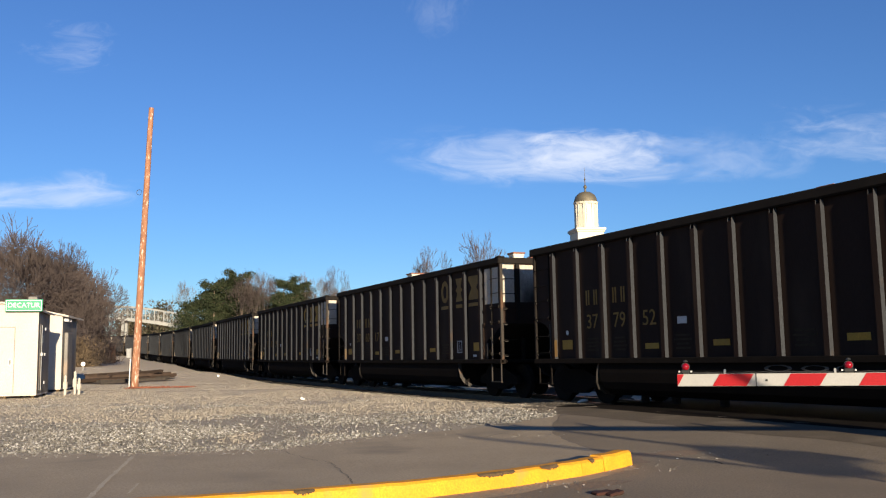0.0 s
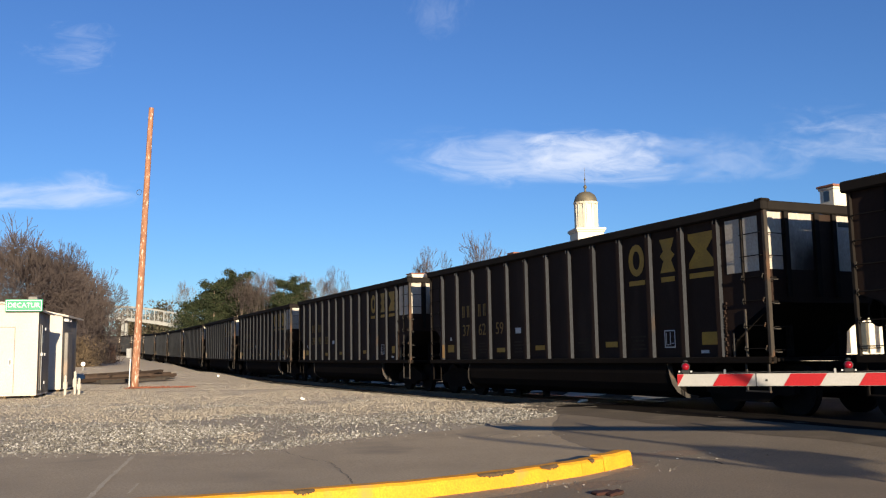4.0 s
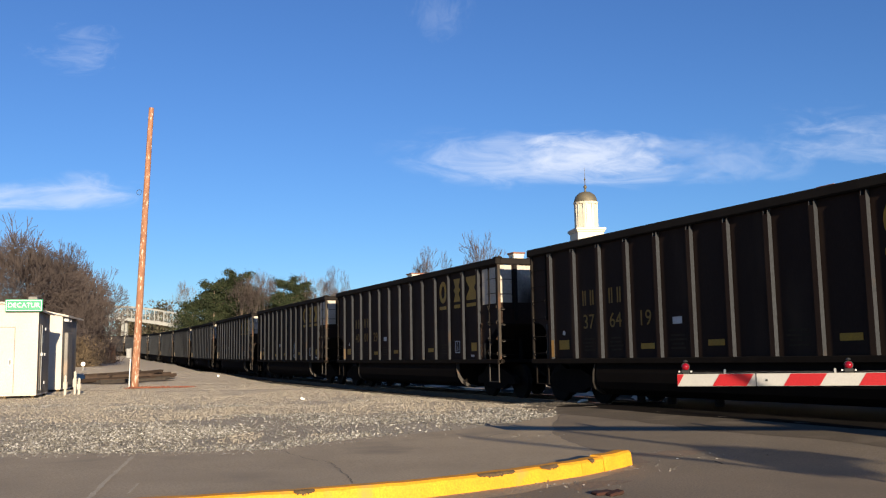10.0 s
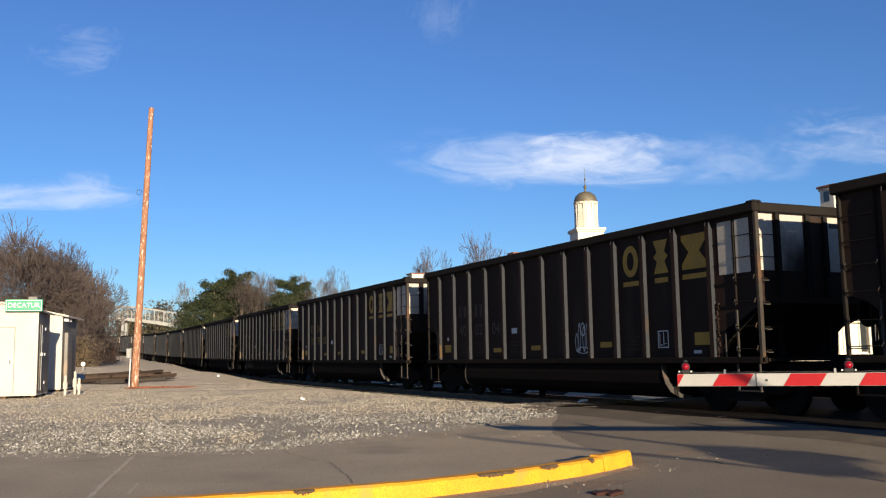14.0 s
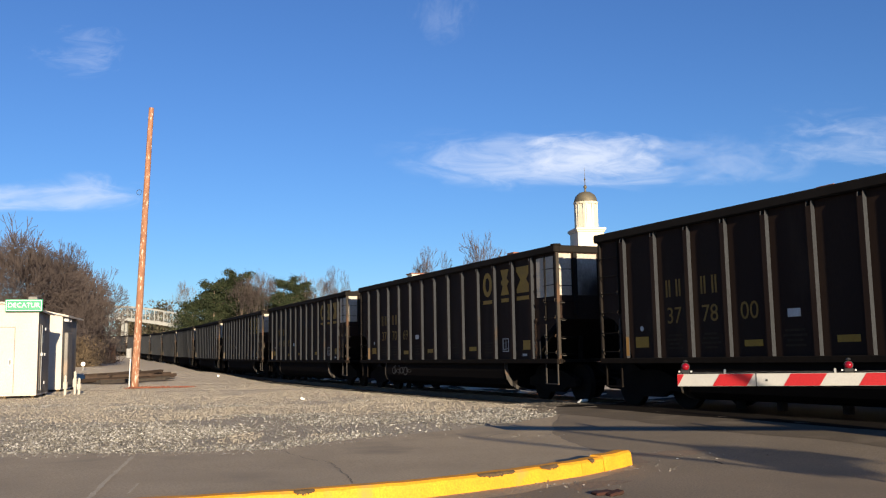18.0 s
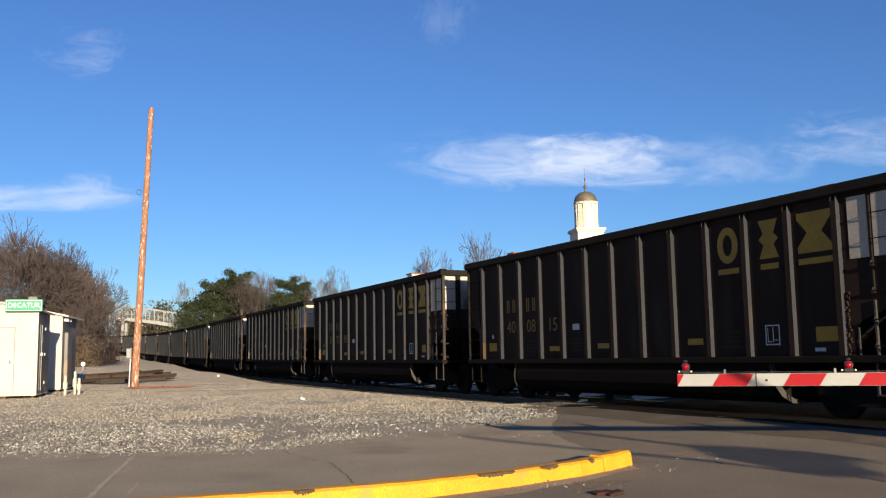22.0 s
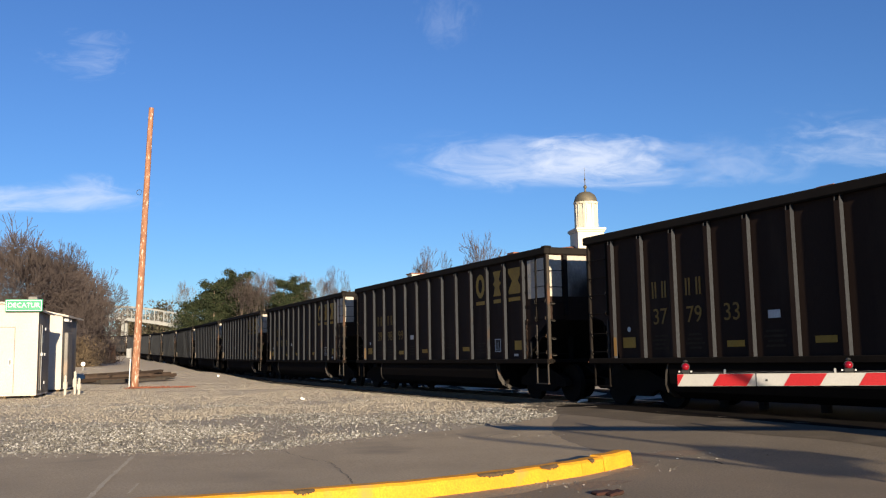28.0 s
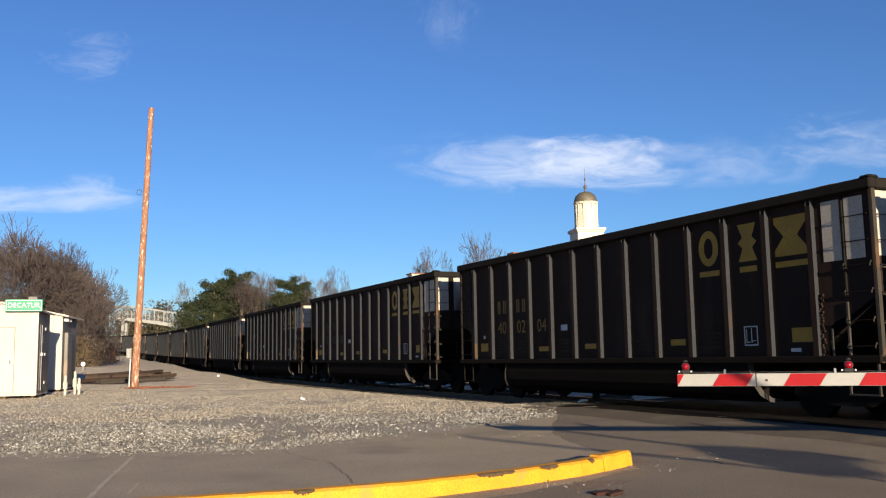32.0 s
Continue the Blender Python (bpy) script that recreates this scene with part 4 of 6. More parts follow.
# ======================= crossing gate =======================
def build_gate():
    gate = tagged(new("crossing_gate"), "lowered crossing gate with red and white striped arm", "crossing gate")
    tip, d = Vector((2.795, 11.10, 0.0)), Vector((0.925, -0.380, 0.0))
    gate.matrix_basis = Matrix(((d.x, -d.y, 0, tip.x), (d.y, d.x, 0, tip.y), (0, 0, 1, 0), (0, 0, 0, 1)))
    z0, z1, h = 0.727, 0.873, 0.146
    part("arm_board", boxbm(0.0, 5.0, -0.012, 0.012, z0, z1, bevel=0.004), M_GATEWHITE, gate, "white reflective gate board")
    tilt = 0.085
    s = -0.385
    while s < 4.8:
        a, b = s, s + 0.385
        pts = [(max(a, 0.0), z0 + 0.004), (b, z0 + 0.004), (b + tilt * 1.0, z1 - 0.004), (max(a + tilt, 0.0), z1 - 0.004)]
        if b > 0.06:
            part("red_stripe", prism(pts, -0.0165, -0.0125), M_GATERED, gate, "red reflective stripe")
        s += 0.79
    part("red_stripe", prism([(0.0, z0 + 0.004), (tilt - 0.004, z1 - 0.004), (0.0, z1 - 0.004)], -0.0165, -0.0125), M_GATERED, gate, "red reflective stripe")
    part("splice_plate", boxbm(0.895, 0.903, -0.019, -0.0125, z0 - 0.002, z1 + 0.004), M_DARK, gate)
    part("bolt", rodbm((1.012, -0.022, 0.795), (1.012, -0.0125, 0.795), 0.014, n=10), M_DARK, gate)
    # cable clipped along the top edge
    bm = bmesh.new()
    for i in range(60):
        a, b = 0.1 + i * 0.08, 0.1 + (i + 1) * 0.08
        rod(bm, (a, 0, z1 + 0.012 + 0.006 * (i % 2)), (b, 0, z1 + 0.012 + 0.006 * ((i + 1) % 2)), 0.006, n=5)
    part("lamp_cable", bm, M_DARK, gate)
    for x in (0.55, 1.75, 2.38):
        part("cable_clip", boxbm(x - 0.012, x + 0.012, -0.02, 0.02, z1, z1 + 0.05), M_STEEL, gate)
    for x in (0.10, 1.893, 3.7):
        lamp = part("gate_lamp", boxbm(x - 0.05, x + 0.05, -0.04, 0.04, z1 + 0.005, z1 + 0.05, bevel=0.01), M_DARK, gate, "red flashing gate lamp")
        bm = bmesh.new()
        bmesh.ops.create_uvsphere(bm, u_segments=14, v_segments=9, radius=0.044, matrix=Matrix.Translation((x, 0, z1 + 0.085)))
        part("lens", bm, M_LAMP, lamp, "glowing red lens", smooth=True)
        bm = bmesh.new()
        rod(bm, (x, -0.008, z1 + 0.085), (x, 0.014, z1 + 0.085), 0.050, n=16)
        part("rim", bm, M_DARK, lamp)
        part("hood", rodbm((x, 0, z1 + 0.145), (x, 0, z1 + 0.165), 0.03, 0.015, n=8), M_DARK, lamp)
        for sx in (-0.07, 0.07):
            part("screw", rodbm((x + sx, -0.05, z1 + 0.03), (x + sx, -0.03, z1 + 0.03), 0.012, n=6), M_LABEL, lamp)
    # mast and mechanism at the road side
    part("mechanism_box", boxbm(4.9, 5.45, -0.25, 0.25, 0.55, 1.15, bevel=0.03), M_STEEL, gate)
    part("mast", rodbm((5.2, 0, -0.3), (5.2, 0, 1.6), 0.06, n=14), M_STEEL, gate)
    part("foundation", boxbm(4.9, 5.5, -0.3, 0.3, -0.4, -0.05, bevel=0.03), M_KERBRAW, gate)


build_gate()


def build_shadow_mast():
    """Made-up mast beside the road, out of view, shaped to cast the asphalt shadow."""
    mast = tagged(new("sign_mast"), "unseen steel mast shaped to cast the shadow on the asphalt", "sign")
    mast.matrix_basis = pose(7.433, 0.189, 0, 0, 0, SUN_AZ)
    part("pole", rodbm((0.39, 0, -0.5), (0.39, 0, 1.59), 0.03, n=10), M_STEEL, mast)
    # slats across the shadow's outline, so that light passes between them
    outline = [(0.49, 2.11), (0.75, 2.06), (1.00, 1.99), (1.26, 1.85), (1.34, 1.67), (0.93, 1.62), (0.68, 1.48), (0.19, 1.49), (0.05, 1.59), (0.14, 1.73), (0.11, 1.87)]
    z = 1.485
    while z < 2.10:
        cuts = []
        for (xa, za), (xb, zb) in zip(outline, outline[1:] + outline[:1]):
            if (za - z) * (zb - z) < 0:
                cuts.append(xa + (xb - xa) * (z - za) / (zb - za))
        if len(cuts) > 1:
            part("slat", boxbm(min(cuts), max(cuts), -0.01, 0.01, z - 0.012, z + 0.012), M_STEEL, mast)
        z += 0.036
    part("stay_arm", rodbm((0.10, 0, 1.60), (-0.10, 0, 1.80), 0.028, n=8), M_STEEL, mast)
    part("stay_arm", rodbm((-0.10, 0, 1.80), (-1.77, 0, 2.59), 0.034, n=8), M_STEEL, mast)
    part("stay_arm", rodbm((0.46, 0, 2.10), (-0.44, 0, 2.95), 0.038, n=8), M_STEEL, mast)


build_shadow_mast()


# ======================= sheds, sign and pole =======================
def frame_at(origin, ang):
    return pose(*origin, 0, 0, ang)


def build_shed(origin, ang, w, dpt, h, name_label, roof_over=0.12, door=True):
    """A white cabin; local x runs along the front to the camera's left-hand corner at -w, the front looks to -y."""
    shed = tagged(new("signal_shed"), name_label, "shed", "trackside sheds")
    shed.matrix_basis = frame_at(origin, ang)
    part("front_wall", boxbm(-w, 0, 0, 0.04, 0.10, h, bevel=0.006), M_SHED, shed, "white painted front wall")
    part("back_wall", boxbm(-w, 0, dpt - 0.04, dpt, 0.10, h), M_SHED, shed)
    # right wall grey instead of white: its shade is put into the colour
    part("side_wall", boxbm(-0.04, 0.003, 0.041, dpt - 0.041, 0.10, h), M_SHEDSIDE, shed, "side wall in a grey that holds its shade")
    part("side_wall", boxbm(-w - 0.003, -w + 0.04, 0.041, dpt - 0.041, 0.10, h), M_SHED, shed)
    part("floor_frame", boxbm(-w, 0, 0.01, dpt - 0.01, 0.04, 0.098), M_SHED, shed)
    part("corner_trim", boxbm(-0.05, 0.012, -0.012, 0.05, 0.08, h + 0.01), M_SHED, shed)
    for x in (-0.12, -w / 2, -w + 0.1, -w / 2 + 0.15):
        for y in (0.08, dpt - 0.2):
            part("foot", boxbm(x - 0.05, x + 0.05, y, y + 0.12, -0.14, 0.04), M_KERBRAW, shed)
    return shed


def build_sheds():
    a = build_shed((-13.98, 31.5, 0.0), 16.0, 2.3, 2.9, 2.92, "white painted signal shed with a green name sign")
    # gable roof with its ridge along the depth
    roof = [(-2.45, 2.90), (-1.15, 3.18), (0.14, 2.90), (0.14, 2.96), (-1.15, 3.24), (-2.45, 2.96)]
    part("roof", prism(roof, -0.15, 3.05), M_SHED, a, "white metal gable roof")
    part("gable", prism([(-2.3, 2.921), (-1.15, 3.17), (0.0, 2.921)], 0.0, 0.03), M_SHED, a)
    bm = boxbm(-0.48, -0.06, 0.5, 0.9, 2.95, 3.46, bevel=0.02)
    for v in bm.verts:
        if v.co.z > 3.4:
            v.co.x = -0.27 + (v.co.x + 0.27) * 0.7
    part("roof_vent", bm, M_SHEDSIDE, a, "pale metal roof vent")
    door = part("door", boxbm(-2.1, -0.73, -0.022, -0.002, 0.16, 2.36, bevel=0.006), M_SHED, a, "white door with dirt streaks")
    part("handle", rodbm((-0.84, -0.05, 1.10), (-0.84, -0.05, 1.26), 0.018, n=8), M_DARK, door)
    part("lock_plate", boxbm(-0.88, -0.80, -0.03, -0.023, 1.06, 1.30), M_STEEL, door)
    bm = bmesh.new()
    for x0, x1, z0, z1 in ((-2.12, -0.71, 2.36, 2.385), (-0.73, -0.71, 0.14, 2.36), (-2.12, -2.10, 0.14, 2.36)):
        box(bm, x0, x1, -0.016, -0.001, z0, z1)
    part("door_frame", bm, M_SHEDSIDE, a)
    sd = part("side_door", boxbm(0.004, 0.02, 0.5, 1.9, 0.2, 2.5, bevel=0.004), M_SHEDSIDE, a, "grey metal side door")
    part("lock_bar", rodbm((0.05, 0.62, 0.2), (0.05, 0.62, 2.45), 0.015, n=8), M_STEEL, sd)
    for z in (0.45, 1.45, 2.35):
        part("hinge", boxbm(0.021, 0.05, 1.55, 1.70, z - 0.05, z + 0.05), M_LABEL, sd)
    part("handle", boxbm(0.021, 0.10, 0.58, 0.80, 1.38, 1.50, bevel=0.01), M_LABEL, sd)
    part("vent_grille", boxbm(0.021, 0.035, 0.9, 1.2, 1.85, 2.1), M_STEEL, sd)
    sign = tagged(new("station_sign"), "green sign with a white place name on the shed gable", "sign")
    sign.matrix_basis = frame_at((-13.98, 31.5, 0.0), 16.0)
    part("board", boxbm(-1.03, 0.15, -0.215, -0.16, 2.90, 3.31, bevel=0.008), M_SIGNGREEN, sign, "green sign board")
    bm = bmesh.new()
    for x0, x1, z0, z1 in ((-1.00, 0.12, 3.27, 3.285), (-1.00, 0.12, 2.925, 2.94), (-1.00, -0.985, 2.94, 3.27), (0.105, 0.12, 2.94, 3.27)):
        box(bm, x0, x1, -0.219, -0.2155, z0, z1)
    part("border", bm, M_SIGNWHITE, sign)
    ob = new("lettering", lettering("DECATUR", 0.225, M_SIGNWHITE))
    ob.parent, ob.matrix_basis = sign, pose(-0.44, -0.219, 3.105)
    b = build_shed((-15.86, 38.0, 0.0), 12.5, 1.75, 3.4, 3.02, "white painted relay shed with a sloping roof")
    roof = [(-1.95, 3.50), (0.26, 3.015), (0.26, 3.085), (-1.95, 3.57)]
    part("roof", prism(roof, -0.15, 3.55), M_SHED, b, "white sloping metal roof")
    part("gable", prism([(-1.75, 3.021), (-1.75, 3.44), (0.0, 3.05), (0.0, 3.021)], 0.0, 0.03), M_SHED, b)
    for y in (0.3, 0.9):
        part("eave_bracket", boxbm(0.02, 0.20, y, y + 0.04, 2.85, 2.98), M_LABEL, b)
    part("side_cabinet", boxbm(0.004, 0.16, 0.5, 1.6, 0.2, 2.4, bevel=0.02), M_SHEDSIDE, b)
    # short white cable posts beside the second shed
    for x, y, h in ((-14.22, 34.5, 0.66), (-14.30, 35.6, 0.80), (-13.86, 34.9, 0.55)):
        p = tagged(new("cable_post"), "short white cable riser post", "post", "cable risers")
        p.matrix_basis = pose(x, y, gz1(x, y))
        part("pipe", rodbm((0, 0, -0.05), (0, 0, h), 0.05, n=10), M_SHED, p)
        part("cap", boxbm(-0.07, 0.07, -0.07, 0.07, h * 0.3, h * 0.72, bevel=0.02), M_SHED, p)
        part("pipe_cap", rodbm((0, 0, h), (0, 0, h + 0.06), 0.06, 0.02, n=10), M_SHED, p)


build_sheds()


def build_pole():
    pole = tagged(new("utility_pole"), "tall bare wooden pole with flaking bark and reddish base", "pole")
    a, b = Vector((-13.99, 41.5, -0.1)), Vector((-13.48, 41.5, 12.86))
    rings = []
    for i in range(40):
        f = i / 39
        c = a + (b - a) * f
        r = 0.175 - 0.06 * f
        rings.append([(c.x + r * (1 + 0.05 * noise.noise((k * 2.0, f * 30, 0))) * math.cos(k * math.tau / 14), c.y + r * math.sin(k * math.tau / 14), c.z) for k in range(14)])
    part("shaft", sweep(None, rings), M_POLE, pole, "flaking reddish-brown wooden shaft", smooth=True)
    part("conduit", rodbm((-14.19, 41.36, -0.1), (-14.14, 41.36, 1.75), 0.035, n=8), M_STEEL, pole, "grey metal conduit")
    part("meter_box", boxbm(-14.30, -14.08, 41.22, 41.36, 1.28, 1.72, bevel=0.02), M_STEEL, pole, "grey metal meter box")
    bm = bmesh.new()
    for k in range(12):
        p, q = k * math.tau / 12, (k + 1) * math.tau / 12
        rod(bm, (-13.93 + 0.12 * math.cos(p), 41.4, 8.86 + 0.12 * math.sin(p)), (-13.93 + 0.12 * math.cos(q), 41.4, 8.86 + 0.12 * math.sin(q)), 0.012, n=5)
    part("wire_loop", bm, M_DARK, pole, "small loop of wire")


build_pole()


# ======================= rusty rails and siding =======================
def rail_piece(name, a, b, label, mat=M_OLDRAIL, up=0.17, tilt=0.0):
    a, b = Vector(a), Vector(b)
    d = (b - a).normalized()
    s = Vector((d.y, -d.x, 0)).normalized()
    rings = []
    for p in (a, b):
        rings.append([tuple(p + s * (x * math.cos(tilt) - z * math.sin(tilt)) + Vector((0, 0, up + x * math.sin(tilt) + z * math.cos(tilt)))) for x, z in RAIL])
    return tagged(part(name, sweep(None, rings), mat), label, "rail")


def build_pile():
    rng = random.Random(21)
    patch("dark_soil", -17.9, 50.6, 3.1, 3.6, 0.0, M_OLDSOIL, "dark rusty soil under the discarded rails", 31, 0.02, 34)
    for k, (x0, y0, x1, y1, lift) in enumerate(((-18.3, 50.0, -14.0, 53.5, 0.0), (-18.6, 52.0, -13.6, 55.5, 0.0), (-17.4, 47.6, -15.6, 52.0, 0.02), (-19.0, 54.0, -15.0, 58.0, 0.0), (-16.6, 50.5, -15.2, 56.5, 0.18), (-18.9, 49.0, -16.4, 49.6, 0.0), (-16.8, 56.5, -17.6, 51.0, 0.19), (-18.0, 48.6, -14.6, 50.2, 0.0), (-17.8, 49.8, -14.2, 52.2, 0.17), (-18.6, 51.2, -15.6, 54.6, 0.18), (-15.0, 49.2, -13.2, 54.0, 0.0))):
        x0, x1 = -20.4 + (x0 + 19.0) * 0.78, -20.4 + (x1 + 19.0) * 0.78
        rail_piece("old_rail", (x0, y0, gz1(x0, y0) + lift), (x1, y1, gz1(x1, y1) + lift), "rusty discarded rail lying on the gravel", tilt=rng.choice((0.0, 0.0, 1.2)))
    for k in range(9):
        x, y = rng.uniform(-20.0, -16.4), rng.uniform(47.5, 55)
        ob = tagged(part("old_tie", boxbm(-1.25, 1.25, -0.11, 0.11, 0, 0.16, bevel=0.012), M_TIE), "dark discarded wooden tie on the gravel", "tie", "discarded ties")
        ob.matrix_basis = pose(x, y, gz1(x, y) - 0.02, 0, 0, rng.uniform(20, 60))
    # curved siding behind
    side = tagged(new("siding_track"), "rusty curved siding track beside the brush", "track", kind="structure")
    for off in (0.0, 1.5):
        rings = []
        for i in range(24):
            f = i / 23
            x, y = -27.0 - 8.5 * f - off * 0.3 * f, 62.0 + off + 38 * f ** 1.3
            z = gz1(x, y) + 0.12
            rings.append([(x + a * 0.75, y - a * 0.65, z + 0.17 + b) for a, b in RAIL])
        part("rail", sweep(None, rings), M_OLDRAIL, side, "rusty siding rail")
    disc = tagged(new("switch_target"), "small white round switch marker on a stake", "marker")
    z = gz1(-23.6, 60)
    disc.matrix_basis = pose(-23.6, 60, z)
    part("stake", rodbm((0, 0, -0.05), (0, 0, 0.38), 0.025, n=8), M_STEEL, disc)
    part("target", rodbm((0, -0.03, 0.42), (0, 0.0, 0.42), 0.14, n=18), M_FOAM, disc, "white round target")
    # low rusty bin at the far end of the bank
    bx, by = -35.4, 97.0
    ob = tagged(part("retaining_block", boxbm(-0.62, 0.62, -0.9, 0.9, -0.4, 1.95, bevel=0.06), material("rusty_block_steel", (0.11, 0.055, 0.032), (0.07, 0.038, 0.025), rough=0.9, scale=2, fine=20, bump=0.3)), "rusty brown steel block at the bank's end", "block")
    ob.matrix_basis = pose(bx, by, gz1(bx, by), 0, 0, 20)


build_pile()


# ======================= trees =======================
class Sticks:
    """Tapered sticks gathered into one mesh."""

    def __init__(self, fat=1.0):
        self.v, self.f, self.fat = [], [], fat

    def add(self, a, b, r0, r1, n=3):
        d = b - a
        side = d.cross(Vector((0.3, 0.9, 0.2)))
        if side.length < 1e-6:
            side = d.cross(Vector((1, 0, 0)))
        side.normalize()
        up = d.cross(side).normalized()
        base = len(self.v)
        for p, r in ((a, r0), (b, r1)):
            for k in range(n):
                q = k * math.tau / n
                self.v.append(p + (side * math.cos(q) + up * math.sin(q)) * (r * self.fat))
        for k in range(n):
            j = (k + 1) % n
            self.f.append((base + k, base + j, base + n + j, base + n + k))

    def mesh(self, name, mat):
        return raw(name, [tuple(v) for v in self.v], self.f, mat, True)


def fork(trunk, twig, rng, p, d, ln, r, depth, spread, bare=1.0):
    """A limb of two bends that forks into two or three thinner ones."""
    for _ in range(2):
        d = (d + Vector((rng.gauss(0, 0.10), rng.gauss(0, 0.10), rng.gauss(0.02, 0.05)))).normalized()
        q = p + d * (ln * bare / 2)
        r1 = r * 0.88
        (trunk if r > 0.045 else twig).add(p, q, max(r, 0.014), max(r1, 0.0125), 6 if r > 0.06 else 3)
        p, r = q, r1
    if depth <= 0:
        return
    n = 3 if rng.random() < 0.45 else 2
    a0 = rng.uniform(0, math.tau)
    side = d.cross(Vector((0.31, 0.85, 0.2))).normalized()
    other = d.cross(side)
    for k in range(n):
        a = a0 + k * math.tau / n + rng.uniform(-0.5, 0.5)
        t = spread * rng.uniform(0.55, 1.25)
        e = (d * math.cos(t) + (side * math.cos(a) + other * math.sin(a)) * math.sin(t)).normalized()
        fork(trunk, twig, rng, p, e, ln * rng.uniform(0.70, 0.90), r * rng.uniform(0.60, 0.74), depth - 1, spread)


def bare_tree(seed, height, levels=5, spread=0.75, stems=1, bark=None, twigs=None, label="", name="bare_tree", fat=1.0, width=0.0):
    rng = random.Random(seed)
    trunk, twig = Sticks(fat), Sticks(fat)
    for _ in range(stems):
        lean = 0.05 if stems == 1 else 0.35
        d = Vector((rng.gauss(0, lean), rng.gauss(0, lean), 1)).normalized()
        p = Vector((rng.gauss(0, 0.25 * (stems > 1)), rng.gauss(0, 0.25 * (stems > 1)), -0.2))
        fork(trunk, twig, rng, p, d, height * 0.2, height * (0.017 if stems == 1 else 0.012), levels, spread, 1.5 if stems == 1 else 1.1)
    tree = new(name)
    top = max(v.z for v in twig.v)
    k = height / top
    wide = sorted(math.hypot(v.x, v.y) for v in twig.v)[int(len(twig.v) * 0.93)] * k
    q = min(1.0, width / 2 / wide) if width else 1.0
    for st in (trunk, twig):
        st.v = [Vector((v.x * k * q, v.y * k * q, v.z * k)) for v in st.v]
    a = new("trunk", trunk.mesh("trunk", bark or M_BARK))
    b = new("crown", twig.mesh("crown", twigs or M_TWIG))
    a.parent = b.parent = tree
    tagged(b, "fine leafless twigs")
    return tagged(tree, label or "leafless grey-brown tree with fine twigs", "tree")


def leaf_cards(n, centre_fn, size, rng, thin=1.0, lift=0.7):
    v, f = [], []
    for _ in range(n):
        c = centre_fn()
        a = Vector((rng.gauss(0, 1), rng.gauss(0, 1), rng.gauss(0, lift))).normalized() * size * rng.uniform(0.6, 1.4)
        b = Vector((rng.gauss(0, 1), rng.gauss(0, 1), rng.gauss(0, 0.7))).normalized() * size * rng.uniform(0.3, 0.7) * thin
        k = len(v)
        v += [tuple(c - a), tuple(c + b), tuple(c + a), tuple(c - b * 0.6)]
        f.append((k, k + 1, k + 2, k + 3))
    return v, f


def evergreen(seed, height, width, label="dark green pine with a ragged crown"):
    rng = random.Random(seed)
    tree = new("pine_tree")
    st = Sticks()
    st.add(Vector((0, 0, -0.3)), Vector((rng.uniform(-0.4, 0.4), 0, height * 0.95)), height * 0.016, 0.04, 7)
    tips = []
    for i in range(80):
        f = rng.uniform(0.06, 0.97)
        z = height * f
        a = rng.uniform(0, math.tau)
        ln = width * 0.5 * (1.0 - f * 0.55) * rng.uniform(0.5, 1.2)
        q = Vector((ln * math.cos(a), ln * math.sin(a), z + ln * rng.uniform(0.0, 0.4)))
        st.add(Vector((0, 0, z)), q, 0.07 * (1.2 - f), 0.02, 3)
        for k in range(4):
            tips.append((Vector((0, 0, z)).lerp(q, rng.uniform(0.4, 1.0)), ln * 0.30 + 0.3))

    def centre():
        c, r = tips[rng.randrange(len(tips))]
        return c + Vector((rng.gauss(0, r * 0.5), rng.gauss(0, r * 0.5), rng.gauss(0, r * 0.35)))

    v, f = leaf_cards(17000, centre, 0.23, rng)
    a, b = new("trunk", st.mesh("trunk", M_BARK)), new("crown", raw("crown", v, f, M_LEAF))
    a.parent = b.parent = tree
    tagged(b, "ragged green needles")
    return tagged(tree, label, "tree")


